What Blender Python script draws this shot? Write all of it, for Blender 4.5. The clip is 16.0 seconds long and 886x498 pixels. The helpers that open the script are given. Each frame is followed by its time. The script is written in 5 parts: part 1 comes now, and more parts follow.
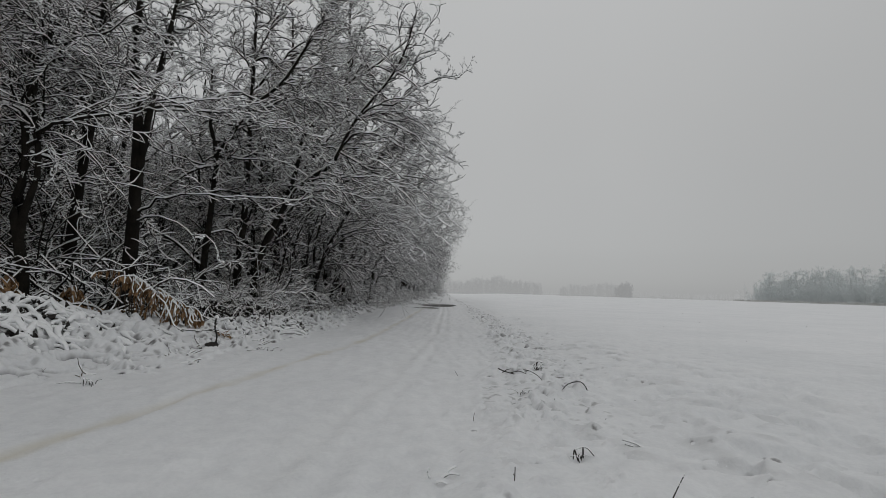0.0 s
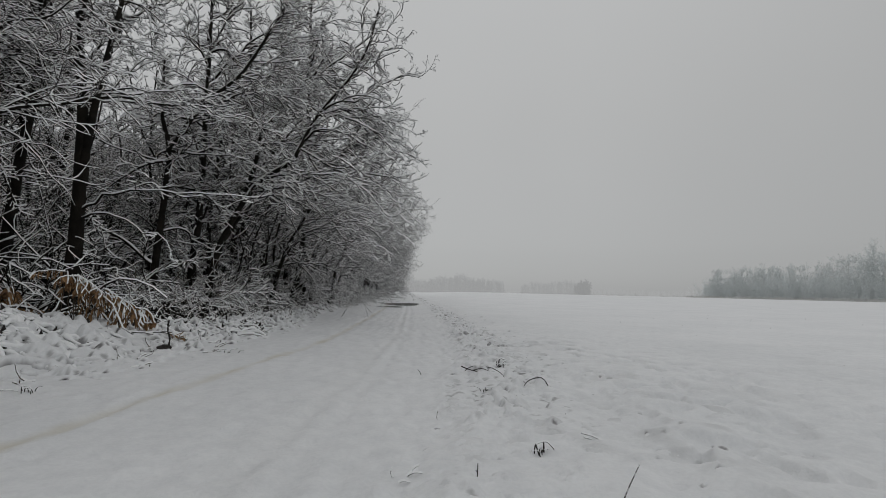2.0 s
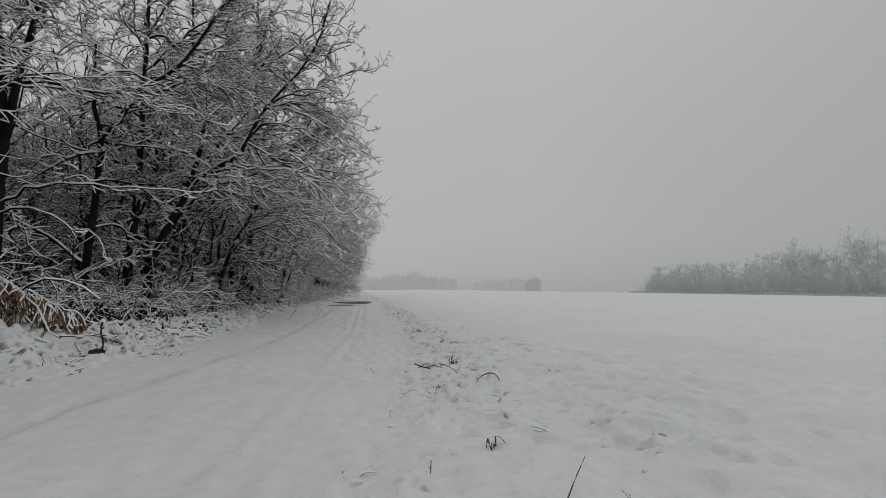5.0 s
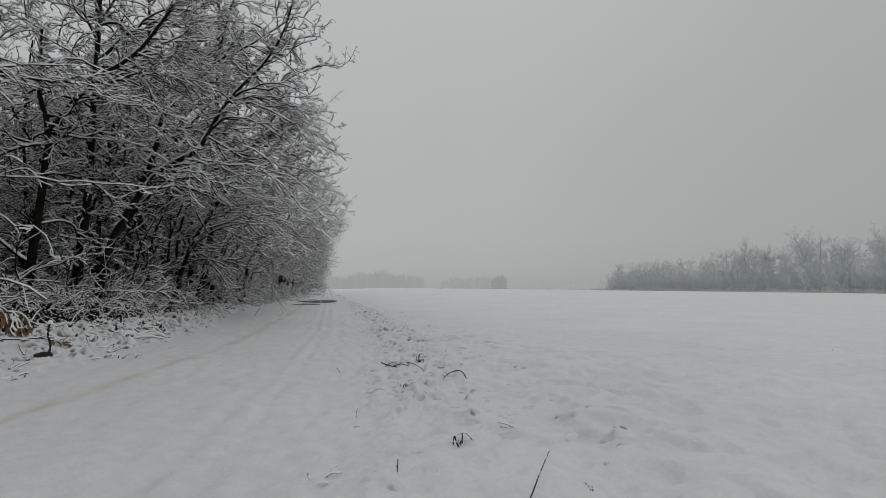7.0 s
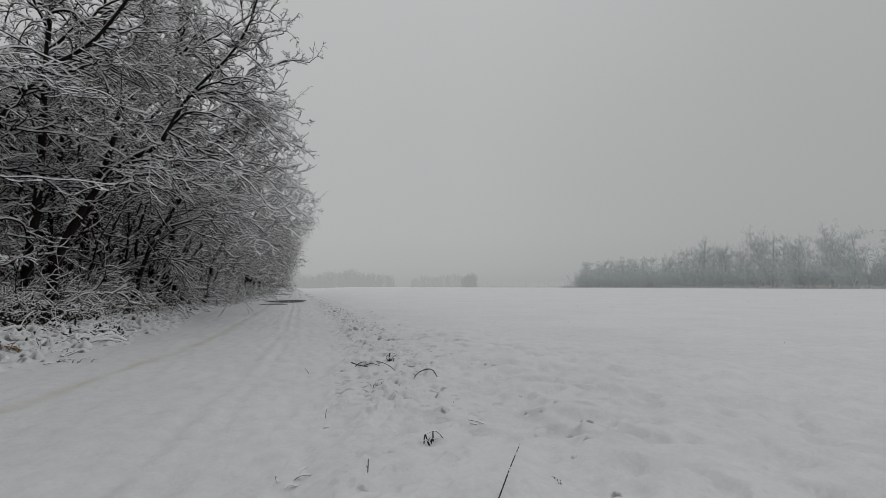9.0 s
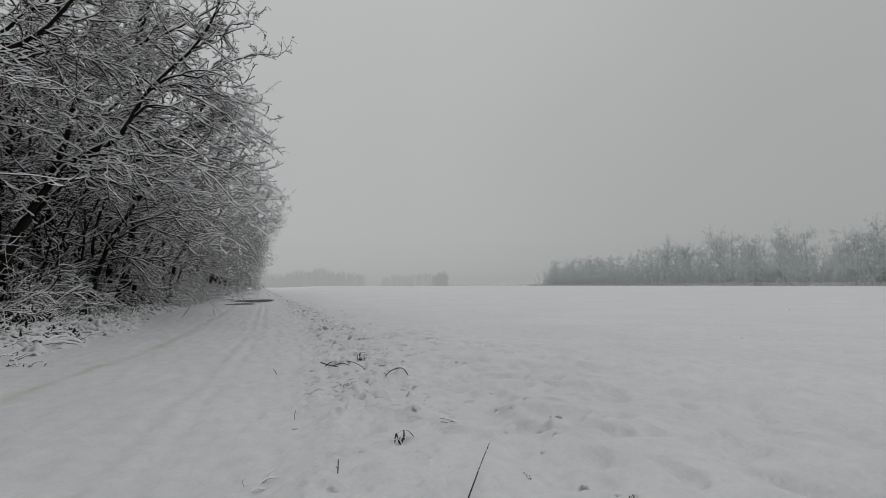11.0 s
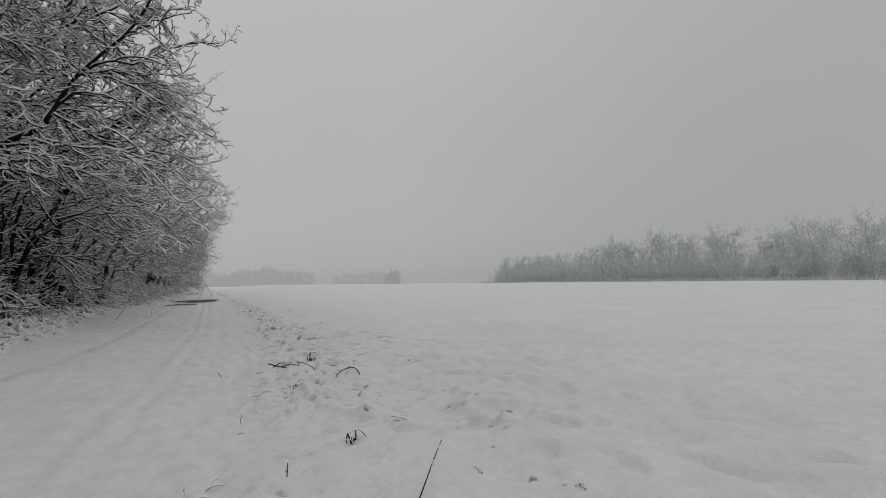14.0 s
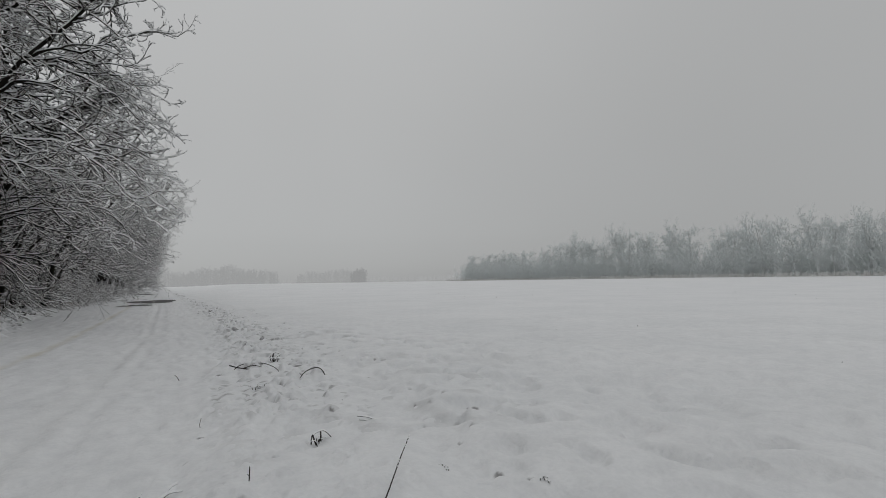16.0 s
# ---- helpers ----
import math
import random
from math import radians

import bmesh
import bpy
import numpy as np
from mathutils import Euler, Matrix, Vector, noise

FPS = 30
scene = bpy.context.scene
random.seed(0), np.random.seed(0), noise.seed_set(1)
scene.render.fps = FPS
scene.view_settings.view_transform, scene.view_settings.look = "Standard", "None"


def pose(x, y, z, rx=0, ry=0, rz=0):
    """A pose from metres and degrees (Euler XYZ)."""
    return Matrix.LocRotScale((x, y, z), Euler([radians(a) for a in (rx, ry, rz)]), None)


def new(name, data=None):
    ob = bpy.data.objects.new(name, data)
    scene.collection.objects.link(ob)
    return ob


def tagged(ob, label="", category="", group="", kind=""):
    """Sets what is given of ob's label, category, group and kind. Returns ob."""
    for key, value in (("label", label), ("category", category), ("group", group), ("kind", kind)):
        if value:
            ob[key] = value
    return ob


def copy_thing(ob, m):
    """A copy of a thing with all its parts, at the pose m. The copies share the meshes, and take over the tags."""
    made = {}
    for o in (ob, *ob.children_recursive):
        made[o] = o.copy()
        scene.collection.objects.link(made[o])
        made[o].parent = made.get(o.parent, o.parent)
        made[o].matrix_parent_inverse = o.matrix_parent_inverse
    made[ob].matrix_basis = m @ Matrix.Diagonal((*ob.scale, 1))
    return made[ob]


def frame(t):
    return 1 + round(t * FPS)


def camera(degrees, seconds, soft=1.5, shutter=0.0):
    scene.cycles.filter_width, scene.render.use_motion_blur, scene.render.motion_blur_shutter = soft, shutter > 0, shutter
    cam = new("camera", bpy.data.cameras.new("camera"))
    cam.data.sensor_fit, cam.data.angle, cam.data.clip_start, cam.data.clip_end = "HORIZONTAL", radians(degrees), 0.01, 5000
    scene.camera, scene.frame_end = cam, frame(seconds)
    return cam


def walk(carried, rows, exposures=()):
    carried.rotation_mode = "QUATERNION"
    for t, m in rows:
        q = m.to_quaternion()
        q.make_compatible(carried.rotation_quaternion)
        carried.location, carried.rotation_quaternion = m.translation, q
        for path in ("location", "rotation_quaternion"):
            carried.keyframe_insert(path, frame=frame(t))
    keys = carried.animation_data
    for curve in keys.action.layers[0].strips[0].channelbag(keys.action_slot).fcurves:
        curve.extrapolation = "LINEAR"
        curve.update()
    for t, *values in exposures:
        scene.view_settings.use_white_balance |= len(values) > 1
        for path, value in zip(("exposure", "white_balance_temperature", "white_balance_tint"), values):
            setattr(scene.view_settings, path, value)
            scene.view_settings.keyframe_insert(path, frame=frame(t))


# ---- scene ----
# ---- camera: stands still at the edge of the track and pans to the right ----
cam = camera(87.0, 16.0, 0.3)
PATH = [
    (0.0, pose(0, 0, 1.2, 95.203, -1.793, -0.163)),
    (0.5, pose(0, 0, 1.2, 95.214, -1.715, -1.260)),
    (1.0, pose(0, 0, 1.2, 95.192, -1.689, -2.316)),
    (1.5, pose(0, 0, 1.2, 95.169, -1.500, -3.518)),
    (2.0, pose(0, 0, 1.2, 95.154, -1.383, -4.647)),
    (2.5, pose(0, 0, 1.2, 95.121, -1.283, -5.813)),
    (3.0, pose(0, 0, 1.2, 95.095, -1.165, -6.845)),
    (3.5, pose(0, 0, 1.2, 95.077, -1.098, -7.751)),
    (4.0, pose(0, 0, 1.2, 95.040, -1.014, -8.706)),
    (6.5, pose(0, 0, 1.2, 94.855, -0.654, -13.220)),
    (7.0, pose(0, 0, 1.2, 94.805, -0.603, -14.378)),
    (7.5, pose(0, 0, 1.2, 94.776, -0.570, -15.052)),
    (8.0, pose(0, 0, 1.2, 94.713, -0.512, -16.184)),
    (8.5, pose(0, 0, 1.2, 94.676, -0.329, -17.170)),
    (11.0, pose(0, 0, 1.2, 94.477, 0.058, -21.531)),
    (11.5, pose(0, 0, 1.2, 94.406, 0.138, -22.683)),
    (12.0, pose(0, 0, 1.2, 94.374, 0.267, -23.598)),
    (12.5, pose(0, 0, 1.2, 94.320, 0.323, -24.521)),
    (13.0, pose(0, 0, 1.2, 94.245, 0.419, -25.582)),
    (13.5, pose(0, 0, 1.2, 94.200, 0.474, -26.589)),
    (14.0, pose(0, 0, 1.2, 94.163, 0.542, -27.349)),
    (14.5, pose(0, 0, 1.2, 94.089, 0.634, -28.438)),
    (15.0, pose(0, 0, 1.2, 94.049, 0.716, -29.501)),
    (15.5, pose(0, 0, 1.2, 93.971, 0.782, -30.472)),
    (16.0, pose(0, 0, 1.2, 93.905, 0.854, -31.452)),
]
walk(cam, PATH, exposures=[(0.0, 0.0), (16.0, 0.0)])

# ---- light: flat overcast winter sky with a very weak, wide sun ----
SUN_EL, SUN_ROT = radians(38), radians(150)
world = bpy.data.worlds.new("overcast")
scene.world = world
world.use_nodes = True
wt = world.node_tree
wt.nodes.clear()
sky = wt.nodes.new("ShaderNodeTexSky")
sky.sky_type, sky.sun_disc, sky.sun_elevation, sky.sun_rotation = "NISHITA", False, SUN_EL, SUN_ROT
grey = wt.nodes.new("ShaderNodeHueSaturation")
grey.inputs["Saturation"].default_value, grey.inputs["Value"].default_value = 0.15, 0.1
coord = wt.nodes.new("ShaderNodeTexCoord")
split = wt.nodes.new("ShaderNodeSeparateXYZ")
ramp = wt.nodes.new("ShaderNodeValToRGB")
ramp.color_ramp.elements[0].position, ramp.color_ramp.elements[0].color = 0.0, (0.350, 0.356, 0.358, 1)
ramp.color_ramp.elements[1].position, ramp.color_ramp.elements[1].color = 1.0, (0.587, 0.595, 0.60, 1)
low_sky = ramp.color_ramp.elements.new(0.10)
low_sky.color = (0.392, 0.398, 0.398, 1)
el = ramp.color_ramp.elements.new(0.35)
el.color = (0.440, 0.445, 0.444, 1)
cloud = wt.nodes.new("ShaderNodeTexNoise")
cloud.inputs["Scale"].default_value, cloud.inputs["Detail"].default_value = 1.6, 3
cmap = wt.nodes.new("ShaderNodeMapRange")
cmap.inputs["To Min"].default_value, cmap.inputs["To Max"].default_value = 0.94, 1.06
tone = wt.nodes.new("ShaderNodeVectorMath")
tone.operation = "SCALE"
side = wt.nodes.new("ShaderNodeMapRange")
side.interpolation_type = "SMOOTHSTEP"
side.inputs["From Min"].default_value, side.inputs["From Max"].default_value = 0.3, 1.0
side.inputs["To Min"].default_value, side.inputs["To Max"].default_value = 1.03, 0.87
tint = wt.nodes.new("ShaderNodeVectorMath")
tint.operation = "SCALE"
both = wt.nodes.new("ShaderNodeMix")
both.data_type = "RGBA"
both.inputs["Factor"].default_value = 0.88
back = wt.nodes.new("ShaderNodeBackground")
wout = wt.nodes.new("ShaderNodeOutputWorld")
wt.links.new(sky.outputs[0], grey.inputs["Color"])
wt.links.new(coord.outputs["Generated"], split.inputs[0])
wt.links.new(coord.outputs["Generated"], cloud.inputs["Vector"])
wt.links.new(split.outputs["Z"], ramp.inputs[0])
wt.links.new(cloud.outputs[0], cmap.inputs["Value"])
wt.links.new(ramp.outputs[0], tone.inputs[0])
wt.links.new(cmap.outputs[0], tone.inputs["Scale"])
wt.links.new(grey.outputs[0], both.inputs[6])
wt.links.new(split.outputs["X"], side.inputs["Value"])
wt.links.new(tone.outputs[0], tint.inputs[0])
wt.links.new(side.outputs[0], tint.inputs["Scale"])
wt.links.new(tint.outputs[0], both.inputs[7])
wt.links.new(both.outputs[2], back.inputs["Color"])
wt.links.new(back.outputs[0], wout.inputs[0])
back.inputs["Strength"].default_value = 1.0
sun = new("sun", bpy.data.lights.new("sun", "SUN"))
sun.data.energy, sun.data.angle, sun.data.color = 0.3, radians(40), (1.0, 0.98, 0.95)
sun.matrix_world = pose(0, 0, 30, 52, 0, 210)


# ---- materials ----
def material(name, rough=0.8):
    m = bpy.data.materials.new(name)
    m.use_nodes = True
    nt = m.node_tree
    b = nt.nodes["Principled BSDF"]
    b.inputs["Roughness"].default_value = rough
    return m, nt, b


def noise_node(nt, scale, detail=4, rough=0.55):
    n = nt.nodes.new("ShaderNodeTexNoise")
    n.inputs["Scale"].default_value, n.inputs["Detail"].default_value, n.inputs["Roughness"].default_value = scale, detail, rough
    c = nt.nodes.new("ShaderNodeTexCoord")
    nt.links.new(c.outputs["Object"], n.inputs["Vector"])
    return n


def ramp_node(nt, source, stops):
    r = nt.nodes.new("ShaderNodeValToRGB")
    e = r.color_ramp.elements
    e[0].position, e[0].color = stops[0][0], (*stops[0][1], 1)
    e[1].position, e[1].color = stops[-1][0], (*stops[-1][1], 1)
    for p, c in stops[1:-1]:
        e.new(p).color = (*c, 1)
    nt.links.new(source, r.inputs[0])
    return r.outputs[0]


def mix_node(nt, fac, a, b, blend="MIX"):
    m = nt.nodes.new("ShaderNodeMix")
    m.data_type, m.blend_type = "RGBA", blend
    for socket, value in ((m.inputs["Factor"], fac), (m.inputs[6], a), (m.inputs[7], b)):
        if isinstance(value, (int, float)):
            socket.default_value = value
        elif isinstance(value, tuple):
            socket.default_value = (*value, 1)
        else:
            nt.links.new(value, socket)
    return m.outputs[2]


def bump_node(nt, b, height, strength, distance):
    n = nt.nodes.new("ShaderNodeBump")
    n.inputs["Strength"].default_value, n.inputs["Distance"].default_value = strength, distance
    nt.links.new(height, n.inputs["Height"])
    nt.links.new(n.outputs[0], b.inputs["Normal"])


def two_scale(name, dark, light, coarse, fine, rough, bump=0.01, strength=0.6, least=0.72):
    m, nt, b = material(name, rough)
    n1, n2 = noise_node(nt, coarse), noise_node(nt, fine, 6)
    c1 = ramp_node(nt, n1.outputs[0], [(0.35, dark), (0.7, light)])
    c2 = ramp_node(nt, n2.outputs[0], [(0.3, (least, least, least)), (0.75, (1.0, 1.0, 1.0))])
    nt.links.new(mix_node(nt, 1.0, c1, c2, "MULTIPLY"), b.inputs["Base Color"])
    bump_node(nt, b, n2.outputs[0], strength, bump)
    return m


BARK = two_scale("wet_bark", (0.008, 0.007, 0.0055), (0.025, 0.021, 0.016), 3, 40, 0.85, 0.02, 0.9)
TWIG = two_scale("twig_bark", (0.013, 0.0115, 0.010), (0.040, 0.034, 0.029), 2, 25, 0.85)
for m in (BARK, TWIG):
    m.node_tree.nodes["Principled BSDF"].inputs["Specular IOR Level"].default_value = 0.15
SNOW = two_scale("branch_snow", (0.89, 0.90, 0.905), (0.945, 0.95, 0.955), 1.2, 9, 0.7, 0.01, 0.3, 0.93)
# both far-wood tints are lifted to carry the paleness of the mist
HAZED_RIME = two_scale("hazed_rime", (0.86, 0.875, 0.87), (0.92, 0.935, 0.93), 0.15, 1.3, 0.9, least=0.8)
HAZED_BARK = two_scale("hazed_bark", (0.62, 0.635, 0.635), (0.78, 0.795, 0.795), 0.3, 4, 0.9, least=0.85)


def lightened(m, share, tone):
    """Mixes in translucency, so that dark inner twigs pale as haze would make them."""
    nt = m.node_tree
    tr = nt.nodes.new("ShaderNodeBsdfTranslucent")
    tr.inputs["Color"].default_value = (*tone, 1)
    mix = nt.nodes.new("ShaderNodeMixShader")
    mix.inputs[0].default_value = share
    nt.links.new(nt.nodes["Principled BSDF"].outputs[0], mix.inputs[1])
    nt.links.new(tr.outputs[0], mix.inputs[2])
    nt.links.new(mix.outputs[0], nt.nodes["Material Output"].inputs[0])


lightened(HAZED_RIME, 0.5, (0.86, 0.89, 0.895))
lightened(HAZED_BARK, 0.45, (0.75, 0.755, 0.75))
DEAD_LEAF = two_scale("dead_leaf", (0.18, 0.095, 0.042), (0.44, 0.27, 0.13), 6, 30, 0.75)
DRY_STEM = two_scale("dry_stem", (0.05, 0.038, 0.026), (0.12, 0.09, 0.06), 5, 40, 0.8)
SOIL = two_scale("wet_soil", (0.012, 0.010, 0.008), (0.035, 0.028, 0.022), 6, 45, 0.7, 0.02)
WEED = two_scale("pale_weed", (0.60, 0.59, 0.57), (0.76, 0.76, 0.75), 0.4, 5, 0.9)


def ground_material():
    m, nt, b = material("snow_ground", 0.65)
    n1, n2, n3 = noise_node(nt, 0.35, 3), noise_node(nt, 5, 5), noise_node(nt, 60, 4)
    base = ramp_node(nt, n1.outputs[0], [(0.3, (0.78, 0.79, 0.80)), (0.7, (0.85, 0.855, 0.862))])
    grain = ramp_node(nt, n2.outputs[0], [(0.3, (0.93, 0.93, 0.935)), (0.7, (1.0, 1.0, 1.0))])
    col = mix_node(nt, 1.0, base, grain, "MULTIPLY")
    n4 = noise_node(nt, 5.5, 5, 0.65)
    col = mix_node(nt, 1.0, col, ramp_node(nt, n4.outputs[0], [(0.36, (0.95, 0.952, 0.955)), (0.56, (1.0, 1.0, 1.0))]), "MULTIPLY")
    n5 = noise_node(nt, 26, 4, 0.6)
    col = mix_node(nt, 1.0, col, ramp_node(nt, n5.outputs[0], [(0.35, (0.95, 0.952, 0.954)), (0.6, (1.0, 1.0, 1.0))]), "MULTIPLY")
    # the last tint is bare earth and also shade painted into creases
    for name, tint in (("slush", (0.58, 0.545, 0.455)), ("litter", (0.035, 0.028, 0.022)), ("soil_shade", (0.03, 0.024, 0.018))):
        a = nt.nodes.new("ShaderNodeAttribute")
        a.attribute_name = name
        col = mix_node(nt, a.outputs["Fac"], col, tint)
    nt.links.new(col, b.inputs["Base Color"])
    h = mix_node(nt, 0.5, n2.outputs[0], mix_node(nt, 0.3, n5.outputs[0], n3.outputs[0]))
    bump_node(nt, b, h, 0.65, 0.04)
    return m


GROUND = ground_material()


def puddle_material():
    m, nt, b = material("slushy_water", 0.6)
    b.inputs["Specular IOR Level"].default_value = 0.25
    n1 = noise_node(nt, 1.2, 5)
    nt.links.new(ramp_node(nt, n1.outputs[0], [(0.4, (0.02, 0.018, 0.016)), (0.62, (0.10, 0.098, 0.095))]), b.inputs["Base Color"])
    bump_node(nt, b, n1.outputs[0], 0.4, 0.03)
    return m


PUDDLE = puddle_material()


# ---- small tools ----
def mesh_from(name, verts, faces, mat, smooth=False):
    """verts (n, 3); faces (m, 4) or (m, 3) index array."""
    me = bpy.data.meshes.new(name)
    verts, faces = np.asarray(verts, np.float32), np.asarray(faces, np.int32)
    n, k = faces.shape
    me.vertices.add(len(verts))
    me.vertices.foreach_set("co", verts.ravel())
    me.loops.add(n * k)
    me.loops.foreach_set("vertex_index", faces.ravel())
    me.polygons.add(n)
    me.polygons.foreach_set("loop_start", np.arange(0, n * k, k, dtype=np.int32))
    me.polygons.foreach_set("use_smooth", np.full(n, smooth))
    me.update(calc_edges=True)
    me.materials.append(mat)
    return me


def part_mesh(name, me, parent, label="", kind=""):
    ob = new(name, me)
    ob.parent = parent
    return tagged(ob, label, kind=kind)


def lattice(x, y, seed):
    """Smooth value noise in -1..1."""
    def h(i, j):
        v = np.sin(i * 127.1 + j * 311.7 + seed * 74.7) * 43758.5453
        return v - np.floor(v)
    i, j = np.floor(x), np.floor(y)
    u, v = x - i, y - j
    u, v = u * u * (3 - 2 * u), v * v * (3 - 2 * v)
    a = h(i, j) * (1 - u) + h(i + 1, j) * u
    b = h(i, j + 1) * (1 - u) + h(i + 1, j + 1) * u
    return 2 * (a * (1 - v) + b * v) - 1


def fbm(x, y, size, seed, octaves=3):
    out, amp = 0, 1
    for k in range(octaves):
        out = out + amp * lattice(x / size * 2 ** k + 17.3 * k, y / size * 2 ** k, seed + k)
        amp *= 0.5
    return out / 1.75


def smooth(a, b, v):
    t = np.clip((v - a) / (b - a), 0, 1)
    return t * t * (3 - 2 * t)


# ---- the plan: lines along the track, x by distance y ----
def line(ys, xs):
    return lambda y: np.interp(y, ys, xs)


verge_x = line([0, 6, 9, 15, 25, 38, 90], [-5.6, -5.2, -4.8, -4.35, -4.1, -3.7, -3.6])
wood_x = line([0, 8, 12, 16, 28, 57, 120], [-8.2, -7.6, -6.9, -6.3, -6.2, -6.0, -5.5])
streak_x = line([0, 2, 3.25, 4.2, 5.8, 8.4, 11.5, 20, 30, 60], [-3.05, -2.98, -2.92, -2.8, -2.58, -2.17, -1.77, -1.49, -1.3, -1.4])
rut_a = line([0, 4.3, 6.9, 13.6, 30, 60], [-1.25, -0.93, -0.63, -0.15, 0.1, 0.1])
rut_b = line([0, 2.9, 4.1, 8.1, 14, 30, 60], [-0.95, -0.75, -0.62, -0.27, 0.1, 0.4, 0.3])
clod_l = line([0, 2.85, 4, 5.6, 8.4, 16, 36, 90], [-0.4, 0.0, 0.3, 0.5, 0.87, 1.37, 1.7, 1.9])
clod_r = line([0, 3, 4.8, 8.7, 17, 32, 90], [1.5, 1.7, 2.0, 2.35, 2.85, 2.75, 2.6])


def ground_parts(x, y):
    x, y = np.asarray(x, float), np.asarray(y, float)
    far = np.hypot(x, y)
    near = 1 - smooth(18, 60, far)
    az = np.arctan2(x, np.maximum(y, 0.01))
    z = 1.0 * smooth(15, 120, far) * smooth(0.03, 0.14, az) * (x > 0)
    vx, wx, cl, cr = verge_x(y), wood_x(y), clod_l(y), clod_r(y)
    wob = 0.25 * fbm(x, y, 1.3, 3)
    on_verge = smooth(-0.5, 0.9, vx - x + wob)
    on_clods = smooth(-0.15, 0.35, x - cl + wob) * smooth(-0.2, 0.5, cr - x + wob) * (y > -3)
    on_field = smooth(0.0, 0.6, x - cr)
    on_road = (1 - smooth(-0.3, 0.4, vx - x)) * (1 - on_clods) * (1 - on_field)
    # pressed snow on the track, wheel ruts
    z = z + on_road * (0.030 * fbm(x * 1.6, y * 0.55, 0.2, 5, 2) + 0.012 * fbm(x, y, 0.11, 7, 1) + 0.02 * fbm(x, y, 1.4, 6))
    for curve, depth, w in ((streak_x, 0.012, 0.11), (rut_a, 0.022, 0.10), (rut_b, 0.018, 0.09)):
        d = (x - curve(y) - 0.03 * fbm(y * 0 + 1, y, 1.7, 8)) / w
        z = z + (-depth * np.exp(-d * d) + 0.35 * depth * np.exp(-(np.abs(d) - 2.0) ** 2)) * (1 - on_verge) * (1 - smooth(30, 60, y))
    # verge and bank
    lumps = np.abs(fbm(x, y, 0.30, 11)) * 1.2
    z = z + on_verge * (0.08 + 0.15 * lumps + 0.05 * fbm(x, y, 0.14, 15, 1) + 0.05 * fbm(x, y, 1.6, 13)) + 0.12 * smooth(0.5, 4, vx - x)
    z = z + 0.50 * np.exp(-((x + 7.5) / 1.25) ** 2 - ((y - 7.4) / 1.9) ** 2) * (1 + 0.3 * fbm(x, y, 0.5, 17))
    z = z + 0.22 * np.exp(-((x + 6.4) / 0.9) ** 2 - ((y - 9.3) / 1.6) ** 2)
    # ploughed-up clods beside the track
    c1 = np.abs(fbm(x, y, 0.36, 21, 2)) ** 0.7
    c2 = fbm(x, y, 0.13, 25, 2)
    z = z + on_clods * (0.05 + (0.05 + 0.06 * smooth(4, 9, y)) * (c1 - 0.3) + 0.03 * (np.abs(c2) ** 0.8 - 0.3) + 0.07 * fbm(x, y, 0.9, 27))
    # field with old furrows under the snow
    z = z + on_field * (0.06 + (0.05 * fbm(x, y, 0.6, 31) * (1 - smooth(5, 16, far)) + 0.03 * fbm(x, y, 2.2, 35)) * (0.3 + 0.7 * near))
    hollow = smooth(0.05, 0.45, fbm(x, y, 0.26, 37, 2)) * (1 - 0.6 * smooth(0.5, 5, x - cr)) * (1 - smooth(9, 18, far))
    z = z - 0.10 * on_field * hollow + 0.034 * on_field * fbm(x, y, 0.24, 39, 2) * (1 - smooth(5, 13, far))
    z = z + 0.008 * on_field * np.sin((x * 0.75 - y * 0.25) * 2.6 + fbm(x, y, 2.5, 41)) * near
    return z, on_verge, on_clods, on_field, c1, c2


def ground_z(x, y):
    return float(ground_parts(np.array([x]), np.array([y]))[0][0])


def grown(first, step, ratio, last):
    out = [first]
    while out[-1] < last:
        step *= ratio
        out.append(out[-1] + step)
    return out


